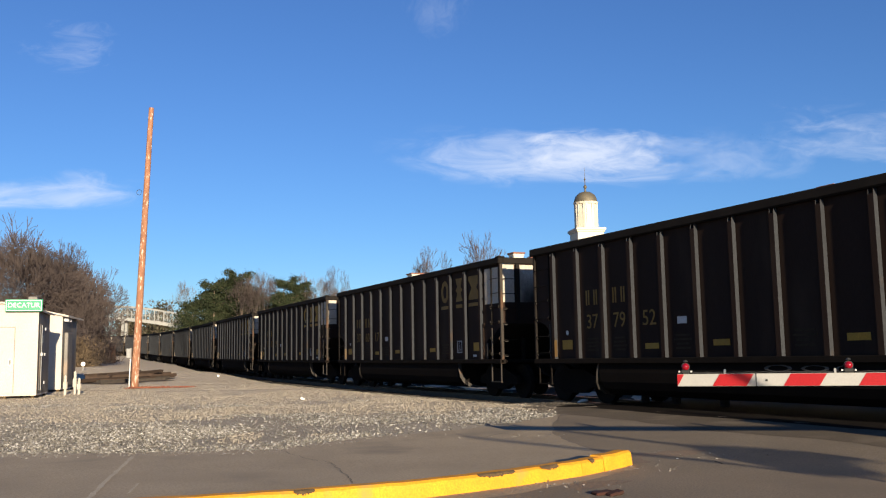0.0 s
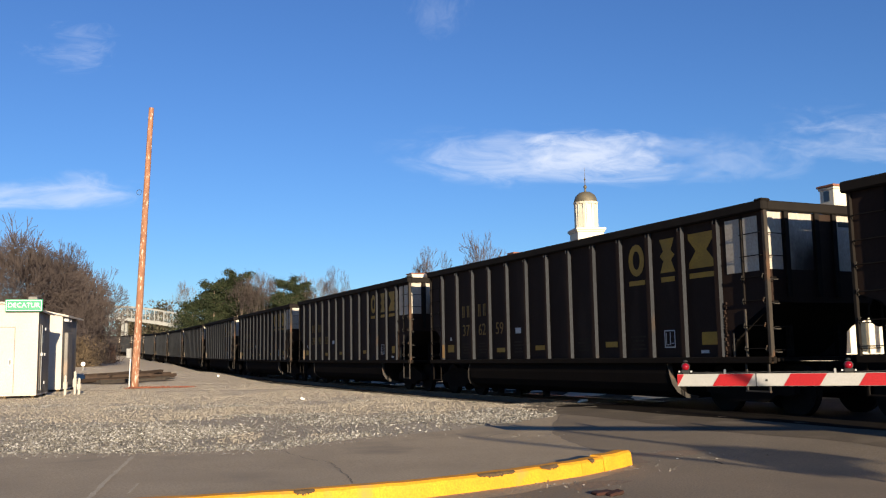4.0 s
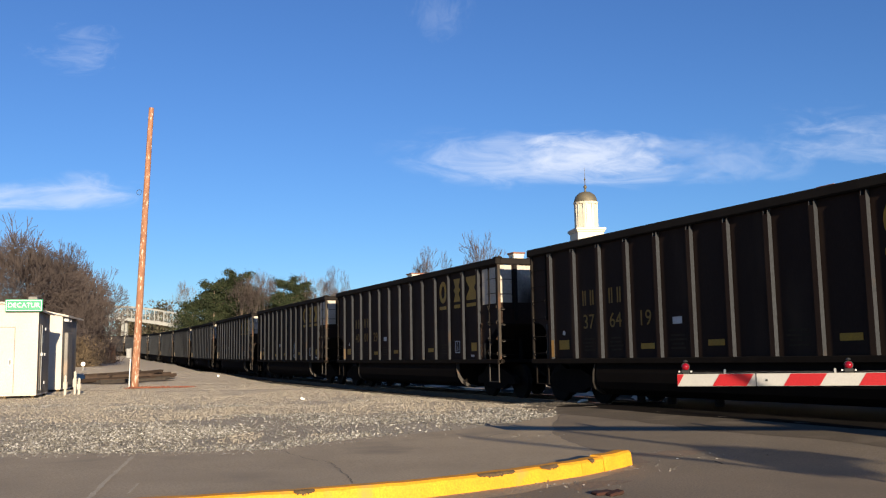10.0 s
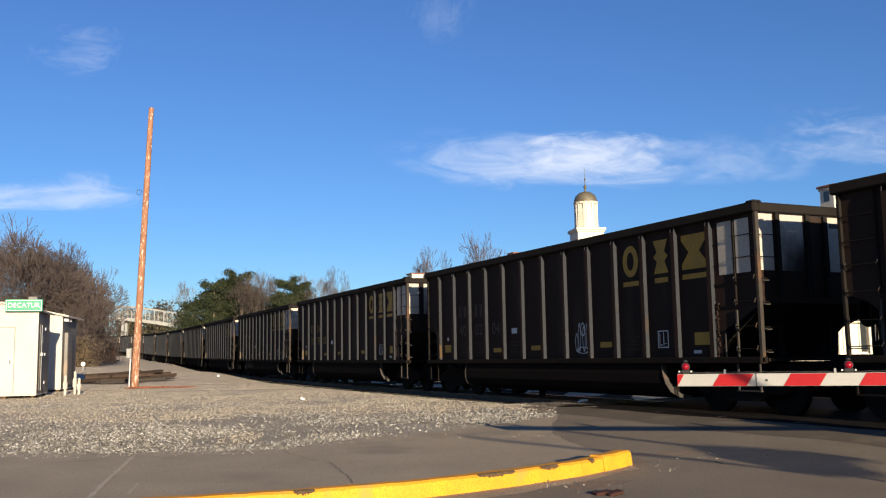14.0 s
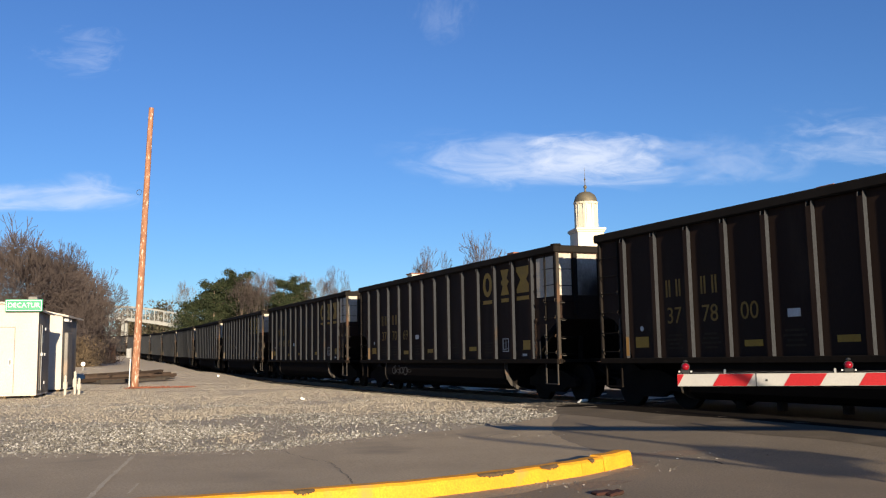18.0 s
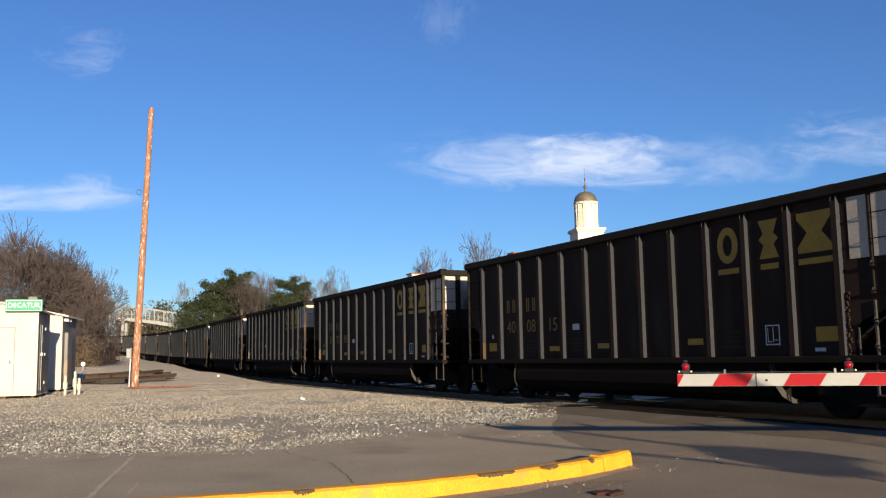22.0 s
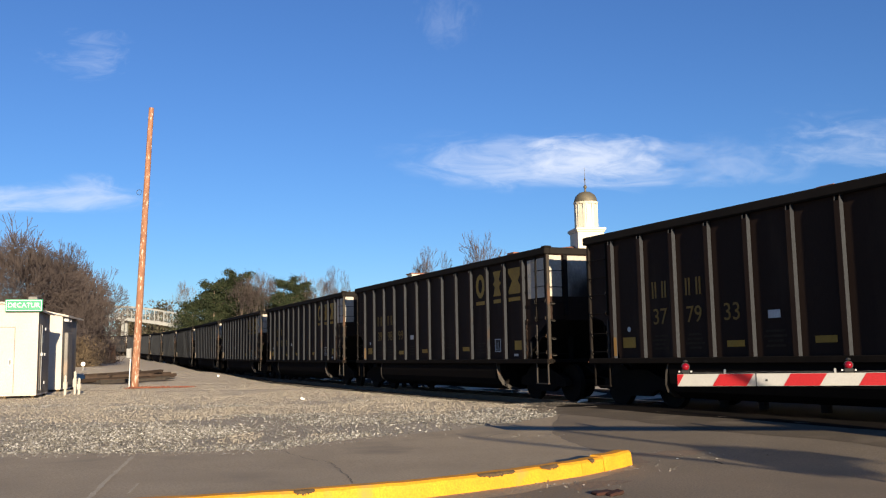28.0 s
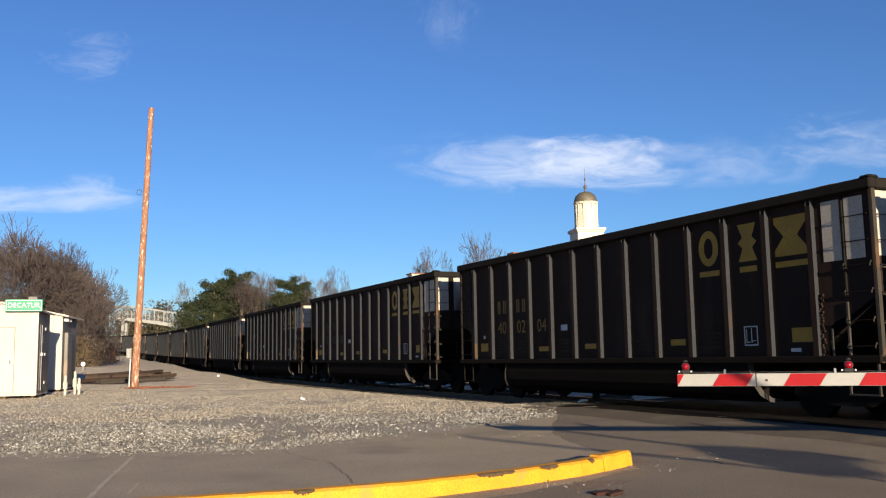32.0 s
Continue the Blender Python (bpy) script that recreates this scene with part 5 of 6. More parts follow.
def plant_trees():
    rng = random.Random(77)
    # the thicket beside the sheds
    lab = "dense leafless brown tree in the thicket"
    protos = [bare_tree(101, 11.0, 7, 0.44, 2, label=lab, width=8.5, fat=1.2), bare_tree(102, 10.0, 7, 0.46, 3, label=lab, width=8.0, fat=1.2), bare_tree(103, 8.5, 7, 0.48, 3, label=lab, width=7.0, fat=1.2)]
    spots = ((-34.6, 74, 0, 1.14), (-32.2, 75, 1, 1.04), (-37.2, 76, 1, 1.14), (-34.8, 82, 2, 1.05), (-34.8, 84, 1, 0.80), (-37.4, 90, 2, 0.84), (-38.8, 94, 1, 0.66), (-36.4, 80, 0, 1.06), (-30.6, 76, 2, 0.98), (-40.5, 98, 2, 0.70), (-35.8, 71, 2, 1.20), (-29.0, 73, 2, 0.88), (-31.8, 71, 2, 1.10), (-33.6, 78, 1, 1.08), (-30.2, 75, 1, 0.84), (-28.2, 72, 2, 0.66), (-33.2, 73, 0, 1.04))
    used = set()
    for x, y, k, s in spots:
        m = pose(x, y, gz1(x, y) - 0.1, 0, 0, rng.uniform(0, 360))
        if k not in used:
            used.add(k)
            ob = protos[k]
            ob.matrix_basis = m
        else:
            ob = copy_thing(protos[k], m)
        ob.scale = (s, s, s)
        tagged(ob, group="trees of the thicket")
    # evergreens and bare trees beyond the line
    pines = [evergreen(31, 14.0, 9.0), evergreen(32, 15.5, 9.0), evergreen(33, 12.0, 9.5)]
    used = set()
    for x, y, k, s in ((-46.8, 170, 2, 0.86), (-45.0, 174, 0, 0.92), (-42.6, 169, 1, 0.92), (-40.4, 172, 0, 1.04), (-38.2, 170, 1, 1.02), (-36.6, 178, 2, 1.02), (-33.0, 182, 0, 0.84), (-29.8, 171, 1, 0.94), (-27.6, 173, 0, 0.98), (-25.8, 178, 2, 0.90), (-43.6, 180, 2, 1.05), (-31.6, 178, 2, 0.98), (-39.5, 178, 2, 1.2)):
        m = pose(x, y, 1.4, 0, 0, rng.uniform(0, 360))
        if k not in used:
            used.add(k)
            ob = pines[k]
            ob.matrix_basis = m
        else:
            ob = copy_thing(pines[k], m)
        ob.scale = (s, s, s)
        tagged(ob, group="pines beyond the line")
    pale = [bare_tree(201, 17.0, 7, 0.36, 1, M_PALETWIG, M_PALETWIG, "pale leafless tree with upright branches", fat=2.0, width=8.0), bare_tree(202, 16.0, 7, 0.44, 1, M_BARK, M_TWIG, "leafless tree with a rounded crown", fat=1.7, width=10.0), bare_tree(211, 17.0, 7, 0.46, 1, M_TWIG, M_TWIG, "dark leafless tree with a fanned crown", fat=2.0, width=11.0), bare_tree(212, 17.0, 7, 0.42, 1, M_TWIG, M_TWIG, "dark leafless tree with a rounded crown", fat=2.0, width=9.0)]
    used = set()
    for x, y, k, s, w in ((-54.6, 188, 0, 1.0, 0.85), (-40.0, 184, 1, 1.14, 0.8), (-36.2, 166, 1, 1.00, 0.95), (-33.8, 168, 0, 1.00, 0.8), (-32.0, 166, 1, 1.0, 0.9), (-34.8, 185, 1, 1.14, 0.8), (-29.5, 186, 0, 1.06, 0.9), (-25.6, 172, 1, 0.88, 0.9), (-23.0, 190, 1, 0.98, 0.8), (-1.3, 150, 2, 1.10, 0.75), (-4.2, 152, 3, 0.95, 0.6), (7.0, 140, 3, 1.17, 0.72), (5.2, 150, 2, 1.05, 0.5), (-17.5, 150, 2, 0.92, 0.62), (-21.5, 200, 1, 1.02, 0.8), (-27.0, 196, 0, 1.06, 0.85)):
        m = pose(x, y, 0.8, 0, 0, rng.uniform(0, 360))
        if k not in used:
            used.add(k)
            ob = pale[k]
            ob.matrix_basis = m
        else:
            ob = copy_thing(pale[k], m)
        ob.scale = (s * w, s * w, s)
        tagged(ob, group="leafless trees beyond the line")

    # undergrowth of the thicket, ivy, dry brush and far woods
    def brush(name, spots_, n, size, mat, label, seed, hmin=0.1, power=1.0):
        r = random.Random(seed)
        base = [gz1(x, y) for x, y, w, h in spots_]

        def centre():
            k = r.randrange(len(spots_))
            x, y, w, h = spots_[k]
            t = abs(r.gauss(0, 0.45))
            return Vector((x + r.gauss(0, w * 0.42), y + r.gauss(0, w * 0.42), base[k] + hmin + h * (r.random() ** power) * max(0.1, 1 - t * 0.5)))

        v, f = leaf_cards(n, centre, size, r, 0.25 if mat is M_SCRUB else 1.0, 2.2 if mat is M_SCRUB else 0.7)
        tagged(new(name, raw(name, v, f, mat)), label, "undergrowth", kind="stuff")

    def twiggy(name, spots_, n, ln, mat, label, seed):
        r = random.Random(seed)
        st = Sticks()
        base = [gz1(x, y) for x, y, w, h in spots_]
        for _ in range(n):
            k = r.randrange(len(spots_))
            x, y, w, h = spots_[k]
            p = Vector((x + r.gauss(0, w * 0.45), y + r.gauss(0, w * 0.45), base[k] + h * r.random() ** 1.2 * 0.8))
            for _ in range(3):
                q = p + Vector((r.gauss(0, 0.5), r.gauss(0, 0.5), abs(r.gauss(0.6, 0.4)))) * ln
                st.add(p, q, 0.016, 0.011, 3)
                p = q
        tagged(new(name, st.mesh(name, mat)), label, "undergrowth", kind="stuff")

    thick = [(-34, 75, 3.0, 6.0), (-31, 76, 3, 6), (-33, 80, 2.0, 4.4), (-37, 76, 3, 6), (-30.3, 74, 1.5, 3.4), (-36.5, 88, 2.0, 4.4), (-39.5, 95, 2.0, 4.0), (-28.6, 70, 1.4, 2.2)]
    twiggy("thicket_undergrowth", thick, 20000, 0.55, M_TWIG, "tangled brown undergrowth of the thicket", 41)
    brush("ivy", [(-36.6, 73.5, 1.4, 5.5), (-35.4, 73, 1.2, 4.6), (-33.0, 73.5, 1.5, 3.6)], 4200, 0.10, M_IVY, "green ivy in the thicket", 42)
    brush("dry_brush", [(-27.3, 68.5, 1.6, 2.4), (-28.4, 71, 1.6, 2.6), (-30.5, 75, 1.4, 2.8), (-40.5, 104, 1.8, 3.2), (-43.5, 115, 2.4, 3.4), (-50.5, 130, 2.4, 3.6), (-58, 148, 2.6, 4.0)], 19000, 0.16, M_SCRUB, "dry tan brush along the bank", 43, 0.0, 1.6)
    twiggy("bank_brush", [(-32, 80, 3, 4), (-40.0, 98, 1.8, 5), (-45, 112, 3, 5.5), (-51, 128, 3, 6), (-60, 148, 3.2, 6), (-70, 168, 4, 7), (-80, 185, 6, 7)], 14000, 0.5, M_TWIG, "leafless brush along the bank", 44)
    back = [(-92 + i * 5.0, 205 + 6 * math.sin(i * 1.7), 3.6, 10.5 + 1.5 * math.sin(i * 2.3)) for i in range(13)]
    brush("bank_woods", back, 42000, 0.42, M_BANK, "dark wooded bank beyond the footbridge", 47, -0.5, 0.9)
    far = [(-110 + i * 9.0, 245 + 12 * math.sin(i * 2.1), 7, 8.5 + 2.0 * math.sin(i * 1.3)) for i in range(14)]
    brush("far_woods", far, 20000, 0.5, M_SCRUB, "brown winter woods in the distance", 45, 0.0, 1.0)
    twiggy("far_twigs", far, 9000, 1.1, M_BARK, "leafless far woods", 46)


plant_trees()


# ======================= the foot bridge =======================
def build_bridge():
    br = tagged(new("foot_bridge"), "white arched steel footbridge over the railway", "bridge")
    xs = np.linspace(-74.0, -50.0, 15)
    zb = lambda x: 9.35 - 0.0076 * (x + 66.0) ** 2 if x > -66 else 9.35 - 0.006 * (x + 66.0) ** 2
    zt = lambda x: zb(x) + 2.35
    for y in (174.2, 176.4):
        for name, fn, h in (("bottom_chord", zb, 0.62), ("top_chord", zt, 0.24), ("hand_rail", lambda x: zb(x) + 1.1, 0.08)):
            rings = [[(x, y - 0.1, fn(x) - h / 2), (x, y + 0.1, fn(x) - h / 2), (x, y + 0.1, fn(x) + h / 2), (x, y - 0.1, fn(x) + h / 2)] for x in xs]
            part(name, sweep(None, rings), M_BRIDGE, br)
        for i, x in enumerate(xs):
            part("upright", boxbm(x - 0.08, x + 0.08, y - 0.08, y + 0.08, zb(x), zt(x)), M_BRIDGE, br)
            if i:
                a = xs[i - 1]
                p, q = (a, zb(a)), (x, zt(x))
                if i % 2:
                    p, q = (a, zt(a)), (x, zb(x))
                part("diagonal", rodbm((p[0], y, p[1]), (q[0], y, q[1]), 0.03, n=5), M_BRIDGE, br)
    # wire mesh between the chords of the near side
    bm = bmesh.new()
    for x in np.arange(xs[0], xs[-1], 0.22):
        box(bm, x - 0.012, x + 0.012, 174.29, 174.31, zb(x) + 0.3, zt(x) - 0.1)
    part("wire_mesh", bm, M_STEEL, br)
    rings = [[(x, 174.2, zb(x) - 0.1), (x, 176.4, zb(x) - 0.1), (x, 176.4, zb(x) + 0.05), (x, 174.2, zb(x) + 0.05)] for x in xs]
    part("deck", sweep(None, rings), M_BRIDGE, br)
    rings = [[(x, 174.0, zt(x) + 0.1), (x, 176.6, zt(x) + 0.1), (x, 176.6, zt(x) + 0.2), (x, 174.0, zt(x) + 0.2)] for x in xs]
    part("canopy", sweep(None, rings), M_BRIDGE, br)
    for x in (-61.2, -73.0):
        for y in (174.3, 176.3):
            part("pier", boxbm(x - 0.25, x + 0.25, y - 0.25, y + 0.25, 0.0, zb(x) - 0.15), M_BRIDGE, br)
    part("stair_tower", boxbm(-50.4, -49.0, 174.0, 176.6, 1.0, 8.9, bevel=0.05), M_BRIDGE, br)
    for z in (7.2, 8.1):
        part("opening", boxbm(-50.0, -49.4, 173.97, 174.0, z - 0.25, z + 0.35), M_GLASS, br)


build_bridge()


# ======================= the long building behind the train =======================
def build_hall():
    a, b = Vector((31.5, 49.0, 0)), Vector((-9.0, 142.0, 0))
    d = (b - a).normalized()
    ln = (b - a).length
    hall = tagged(new("brick_hall"), "long cream and brick building with a brown roof", "building")
    hall.matrix_basis = pose(a.x, a.y, 0, 0, 0, math.degrees(math.atan2(d.y, d.x)))
    # local x runs along the front away from the camera; the front faces +y
    part("wall", boxbm(0, ln, -14, 0, -0.4, 8.6, bevel=0.03), M_CREAM, hall, "cream painted front wall")
    part("cornice", boxbm(-0.3, ln + 0.3, -14.3, 0.35, 8.6, 9.0, bevel=0.05), M_CREAM, hall)
    prof = [(-0.5, 9.0), (-7.0, 10.7), (-7.0, 10.75), (0.5, 9.06)]
    bm = bmesh.new()
    q = [(-0.5, 0.5, 9.0), (ln + 0.5, 0.5, 9.0), (ln + 0.5, -14.5, 9.0), (-0.5, -14.5, 9.0), (5.0, -7, 10.9), (ln - 5.0, -7, 10.9)]
    v = [bm.verts.new(p) for p in q]
    for f in ((0, 1, 5, 4), (1, 2, 5), (2, 3, 4, 5), (3, 0, 4), (3, 2, 1, 0)):
        bm.faces.new([v[i] for i in f])
    bmesh.ops.recalc_face_normals(bm, faces=bm.faces)
    part("roof", bm, M_ROOF, hall, "brown hipped roof")
    n = int(ln / 3.4)
    for i in range(n):
        x = 2.0 + i * 3.4
        for z0, z1 in ((0.9, 3.0), (4.9, 7.2)):
            w = part("window", boxbm(x - 0.6, x + 0.6, -0.005, 0.06, z0, z1), M_CREAM, hall)
            part("pane", boxbm(x - 0.5, x + 0.5, 0.061, 0.066, z0 + 0.1, z1 - 0.1), M_GLASS, w)
        part("pilaster", boxbm(x + 1.5, x + 1.9, 0.0, 0.28, 0, 8.6, bevel=0.02), M_CREAM, hall, "cream pilaster")
    # roof turrets
    def turret(x, y, w, z0, z1):
        t = part("roof_turret", boxbm(x - w, x + w, y - w, y + w, z0, z1, bevel=0.03), M_CREAM, hall, "cream roof turret with a flat cap")
        part("cap", boxbm(x - w * 1.25, x + w * 1.25, y - w * 1.25, y + w * 1.25, z1, z1 + 0.16, bevel=0.03), M_ROOF, t)
        part("cap_base", boxbm(x - w * 1.1, x + w * 1.1, y - w * 1.1, y + w * 1.1, z1 - 0.16, z1 - 0.002, bevel=0.02), M_CREAM, t)
        part("louvre", boxbm(x - w * 0.4, x + w * 0.4, y + w, y + w + 0.02, z0 + 0.9 * (z1 - z0) - 0.7, z1 - 0.25), M_GLASS, t)

    inv = hall.matrix_basis.inverted()
    for wx, wy, w, z0, z1 in ((26.9, 62.0, 0.62, 9.5, 12.15), (7.4, 92.0, 0.55, 9.6, 11.25), (-4.0, 130.0, 0.85, 9.6, 12.75)):
        p = inv @ Vector((wx, wy, 0))
        turret(p.x, p.y, w, z0, z1)
    # gabled brick part under the tower
    return hall


def build_station():
    """Low sunlit cream house behind the line, seen under the ends of the cars."""
    st = tagged(new("station_house"), "low sunlit cream house with a columned porch", "building")
    st.matrix_basis = pose(19.0, 47.5, -0.1, 0, 0, 12)
    part("wall", boxbm(-8.5, 9.5, 0, 6.0, -0.3, 4.3, bevel=0.03), M_CREAM, st, "cream painted wall")
    part("cornice", boxbm(-8.8, 9.8, -1.75, 6.3, 4.3, 4.55, bevel=0.04), M_CREAM, st)
    part("roof", prism([(-9.0, 4.551), (9.9, 4.551), (8.0, 5.6), (-7.0, 5.6)], -1.8, 6.4), M_ROOF, st, "brown low roof")
    for i in range(11):
        x = -8.2 + i * 1.75
        part("column", boxbm(x - 0.12, x + 0.12, -1.6, -1.36, -0.3, 4.3, bevel=0.02), M_CREAM, st)
        if i < 10:
            w = part("window", boxbm(x + 0.45, x + 1.3, -0.05, 0.0, 1.0, 2.7), M_CREAM, st)
            part("pane", boxbm(x + 0.52, x + 1.23, -0.056, -0.051, 1.08, 2.62), M_GLASS, w)
    bm = bmesh.new()
    for z in (0.95, 0.2):
        box(bm, -8.2, 9.3, -1.50, -1.45, z, z + 0.07)
    for i in range(88):
        box(bm, -8.15 + i * 0.2, -8.11 + i * 0.2, -1.495, -1.455, 0.27, 0.95)
    part("porch_rail", bm, M_CREAM, st)


build_station()


def build_tower():
    tw = tagged(new("steeple"), "cream wooden steeple with a dark dome and spire", "steeple")
    cx, cy = 14.55, 91.5
    tw.matrix_basis = pose(cx, cy, 0, 0, 0, 9)
    tw.scale = (0.87, 0.87, 1.0)
    part("base", boxbm(-1.55, 1.55, -1.55, 1.55, 7.0, 13.35, bevel=0.03), M_CREAM, tw, "cream square steeple base")
    part("cornice", boxbm(-1.78, 1.78, -1.78, 1.78, 13.35, 13.62, bevel=0.06), M_CREAM, tw)
    part("cornice", boxbm(-1.66, 1.66, -1.66, 1.66, 13.20, 13.345, bevel=0.03), M_CREAM, tw)
    bm = bmesh.new()
    bmesh.ops.create_cone(bm, cap_ends=True, segments=8, radius1=1.38, radius2=1.30, depth=2.6, matrix=Matrix.Translation((0, 0, 14.92)) @ Matrix.Rotation(radians(22.5), 4, "Z"))
    part("lantern", bm, M_CREAM, tw, "cream octagonal lantern")
    for k in range(8):
        a = k * math.tau / 8
        m = Matrix.Rotation(a, 4, "Z")
        bm = boxbm(-0.26, 0.26, 1.215, 1.27, 14.0, 15.6)
        bmesh.ops.transform(bm, matrix=m, verts=bm.verts)
        part("louvre_panel", bm, M_CREAM, tw)
        bm = bmesh.new()
        for dx in (-0.36, 0.30):
            box(bm, dx, dx + 0.07, 1.21, 1.31, 13.65, 16.1)
        bmesh.ops.transform(bm, matrix=m, verts=bm.verts)
        part("lantern_pilaster", bm, M_CREAM, tw)
    part("lantern_cornice", rodbm((0, 0, 16.12), (0, 0, 16.34), 1.36, 1.46, n=16), M_CREAM, tw)
    rings = []
    for i in range(11):
        a = i / 10 * math.pi / 2
        r = 1.30 * math.cos(a) ** 0.9 + 0.05
        rings.append([(r * math.cos(k * math.tau / 24), r * math.sin(k * math.tau / 24), 16.34 + 1.12 * math.sin(a)) for k in range(24)])
    part("dome", sweep(None, rings), M_DOME, tw, "dark weathered copper dome", smooth=True)
    part("finial_neck", rodbm((0, 0, 17.4), (0, 0, 18.0), 0.14, 0.08, n=10), M_DOME, tw)
    bm = bmesh.new()
    bmesh.ops.create_uvsphere(bm, u_segments=12, v_segments=8, radius=0.2, matrix=Matrix.Translation((0, 0, 17.95)))
    part("finial_ball", bm, M_DOME, tw, smooth=True)
    bm = bmesh.new()
    bmesh.ops.create_uvsphere(bm, u_segments=10, v_segments=6, radius=0.1, matrix=Matrix.Translation((0, 0, 18.75)))
    part("finial_ball", bm, M_DOME, tw, smooth=True)
    part("spire", rodbm((0, 0, 18.0), (0, 0, 19.95), 0.06, 0.012, n=8), M_DOME, tw)
    bm = bmesh.new()
    q = [(-9.0, -4.2, 9.3), (8.0, -4.2, 9.3), (8.0, 4.2, 9.3), (-9.0, 4.2, 9.3), (-6.0, 0, 11.5), (5.0, 0, 12.5)]
    v = [bm.verts.new(p) for p in q]
    for f in ((0, 1, 5, 4), (1, 2, 5), (2, 3, 4, 5), (3, 0, 4), (3, 2, 1, 0)):
        bm.faces.new([v[i] for i in f])
    bmesh.ops.recalc_face_normals(bm, faces=bm.faces)
    part("hipped_roof", bm, M_ROOF, tw, "brown hipped roof")
    part("brick_body", boxbm(-8.6, 7.6, -3.9, 3.9, -0.4, 9.3), M_BRICK, tw, "red brick wall")


def build_far_hall():
    """Long pale-roofed hall beyond the brick one, seen over the train."""
    a, b = Vector((-4.6, 139.0, 0)), Vector((-24.0, 178.0, 0))
    d, ln = (b - a).normalized(), (b - a).length
    hall = tagged(new("far_hall"), "long cream hall with a pale low roof", "building")
    hall.matrix_basis = pose(a.x, a.y, 0, 0, 0, math.degrees(math.atan2(d.y, d.x)))
    part("wall", boxbm(0, ln, -13, 0, -0.4, 10.9, bevel=0.03), M_CREAM, hall, "cream painted wall")
    part("eave_board", boxbm(-0.3, ln + 0.3, 0.0, 0.4, 10.901, 11.25, bevel=0.04), M_CREAM, hall)
    part("roof", prism([(-0.4, 11.26), (ln + 0.4, 11.26), (ln - 3.0, 12.8), (3.0, 12.8)], -13.3, 0.3), M_PALEROOF, hall, "pale grey weathered metal roof")
    for i in range(10):
        x = 2.5 + i * 4.1
        for z0, z1 in ((1.0, 3.2), (5.0, 7.4), (8.6, 10.8)):
            w = part("window", boxbm(x - 0.7, x + 0.7, -0.005, 0.06, z0, z1), M_CREAM, hall)
            part("pane", boxbm(x - 0.58, x + 0.58, 0.061, 0.066, z0 + 0.1, z1 - 0.1), M_GLASS, w)


build_hall()
build_far_hall()
build_tower()


# ======================= loose stones =======================
def scatter(name, mat, label, n, sampler, size, seed, lift=0.0):
    """Loose stones, each a lopsided eight-sided lump, as one mesh."""
    rng = np.random.default_rng(seed)
    P = sampler(rng, n)
    n = len(P)
    z = ground_z(P[:, 0], P[:, 1])
    base = np.array([(1, 0, 0), (-1, 0, 0), (0, 1, 0), (0, -1, 0), (0, 0, 1), (0, 0, -1)], float)
    V = np.repeat(base[None], n, 0) * rng.uniform(0.55, 1.25, (n, 6, 1)) + rng.normal(0, 0.18, (n, 6, 3))
    sc = size[0] + (size[1] - size[0]) * rng.random((n, 1, 1)) ** 2
    V = V * sc * np.array([1, 1, 0.65])
    a = rng.uniform(0, math.tau, n)
    c, s = np.cos(a)[:, None], np.sin(a)[:, None]
    X, Y = V[:, :, 0] * c - V[:, :, 1] * s, V[:, :, 0] * s + V[:, :, 1] * c
    V = np.stack([X + P[:, :1], Y + P[:, 1:2], V[:, :, 2] + z[:, None] + lift + sc[:, :, 0] * 0.2], 2)
    F = np.array([(0, 2, 4), (2, 1, 4), (1, 3, 4), (3, 0, 4), (2, 0, 5), (1, 2, 5), (3, 1, 5), (0, 3, 5)])
    faces = (F[None] + (np.arange(n) * 6)[:, None, None]).reshape(-1, 3)
    tagged(new(name, raw(name, V.reshape(-1, 3).tolist(), faces.tolist(), mat)), label, "stones", kind="stuff")


ex = np.array([p[0] for p in LOT_EDGE])
ey = np.array([p[1] for p in LOT_EDGE])


def lot(rng, n, tan=False):
    y = 13.4 + 52.0 * rng.random(n * 3) ** 1.9
    x = rng.uniform(-0.56, 0.12, n * 3) * y
    d, u, _ = beside(x, y)
    keep = (y > np.interp(x, ex, ey) + 0.05 + 0.4 * rng.random(n * 3) ** 2) & (d > 1.25)
    wave = np.array([8.0 + 14.0 * noise.noise((a * 0.22, b * 0.3, 2.0)) + 5.0 * noise.noise((a * 1.3, b * 1.3, 5.0)) for a, b in zip(x, y)])
    keep &= (y + wave > 29.0) == tan
    # patchy: bare dusty places between
    clump = np.array([noise.noise((a * 0.45, b * 0.45, 7.0)) for a, b in zip(x, y)])
    keep &= rng.random(n * 3) < np.clip(0.75 + 0.6 * clump if tan else 0.5 + 1.3 * clump, 0.45 if tan else 0.12, 1) * np.clip(0.22 + (y - np.interp(x, ex, ey)) / 3.2 + 0.5 * step(-3, 0, x), 0, 1)
    return np.stack([x, y], 1)[keep][:n]


def shoulder(rng, n):
    u = 17.5 + 75 * rng.random(n) ** 1.6
    lat = rng.uniform(-0.7, 0.75, n)
    pts = np.array([on_line(a, b)[:2] for a, b in zip(u, lat)])
    return pts


def verge(rng, n):
    y = rng.uniform(13.2, 15.5, n)
    x = rng.uniform(-8.5, 2.5, n)
    k = np.abs(y - np.interp(x, ex, ey)) < 0.7 * rng.random(n) ** 1.6
    return np.stack([x, y], 1)[k]


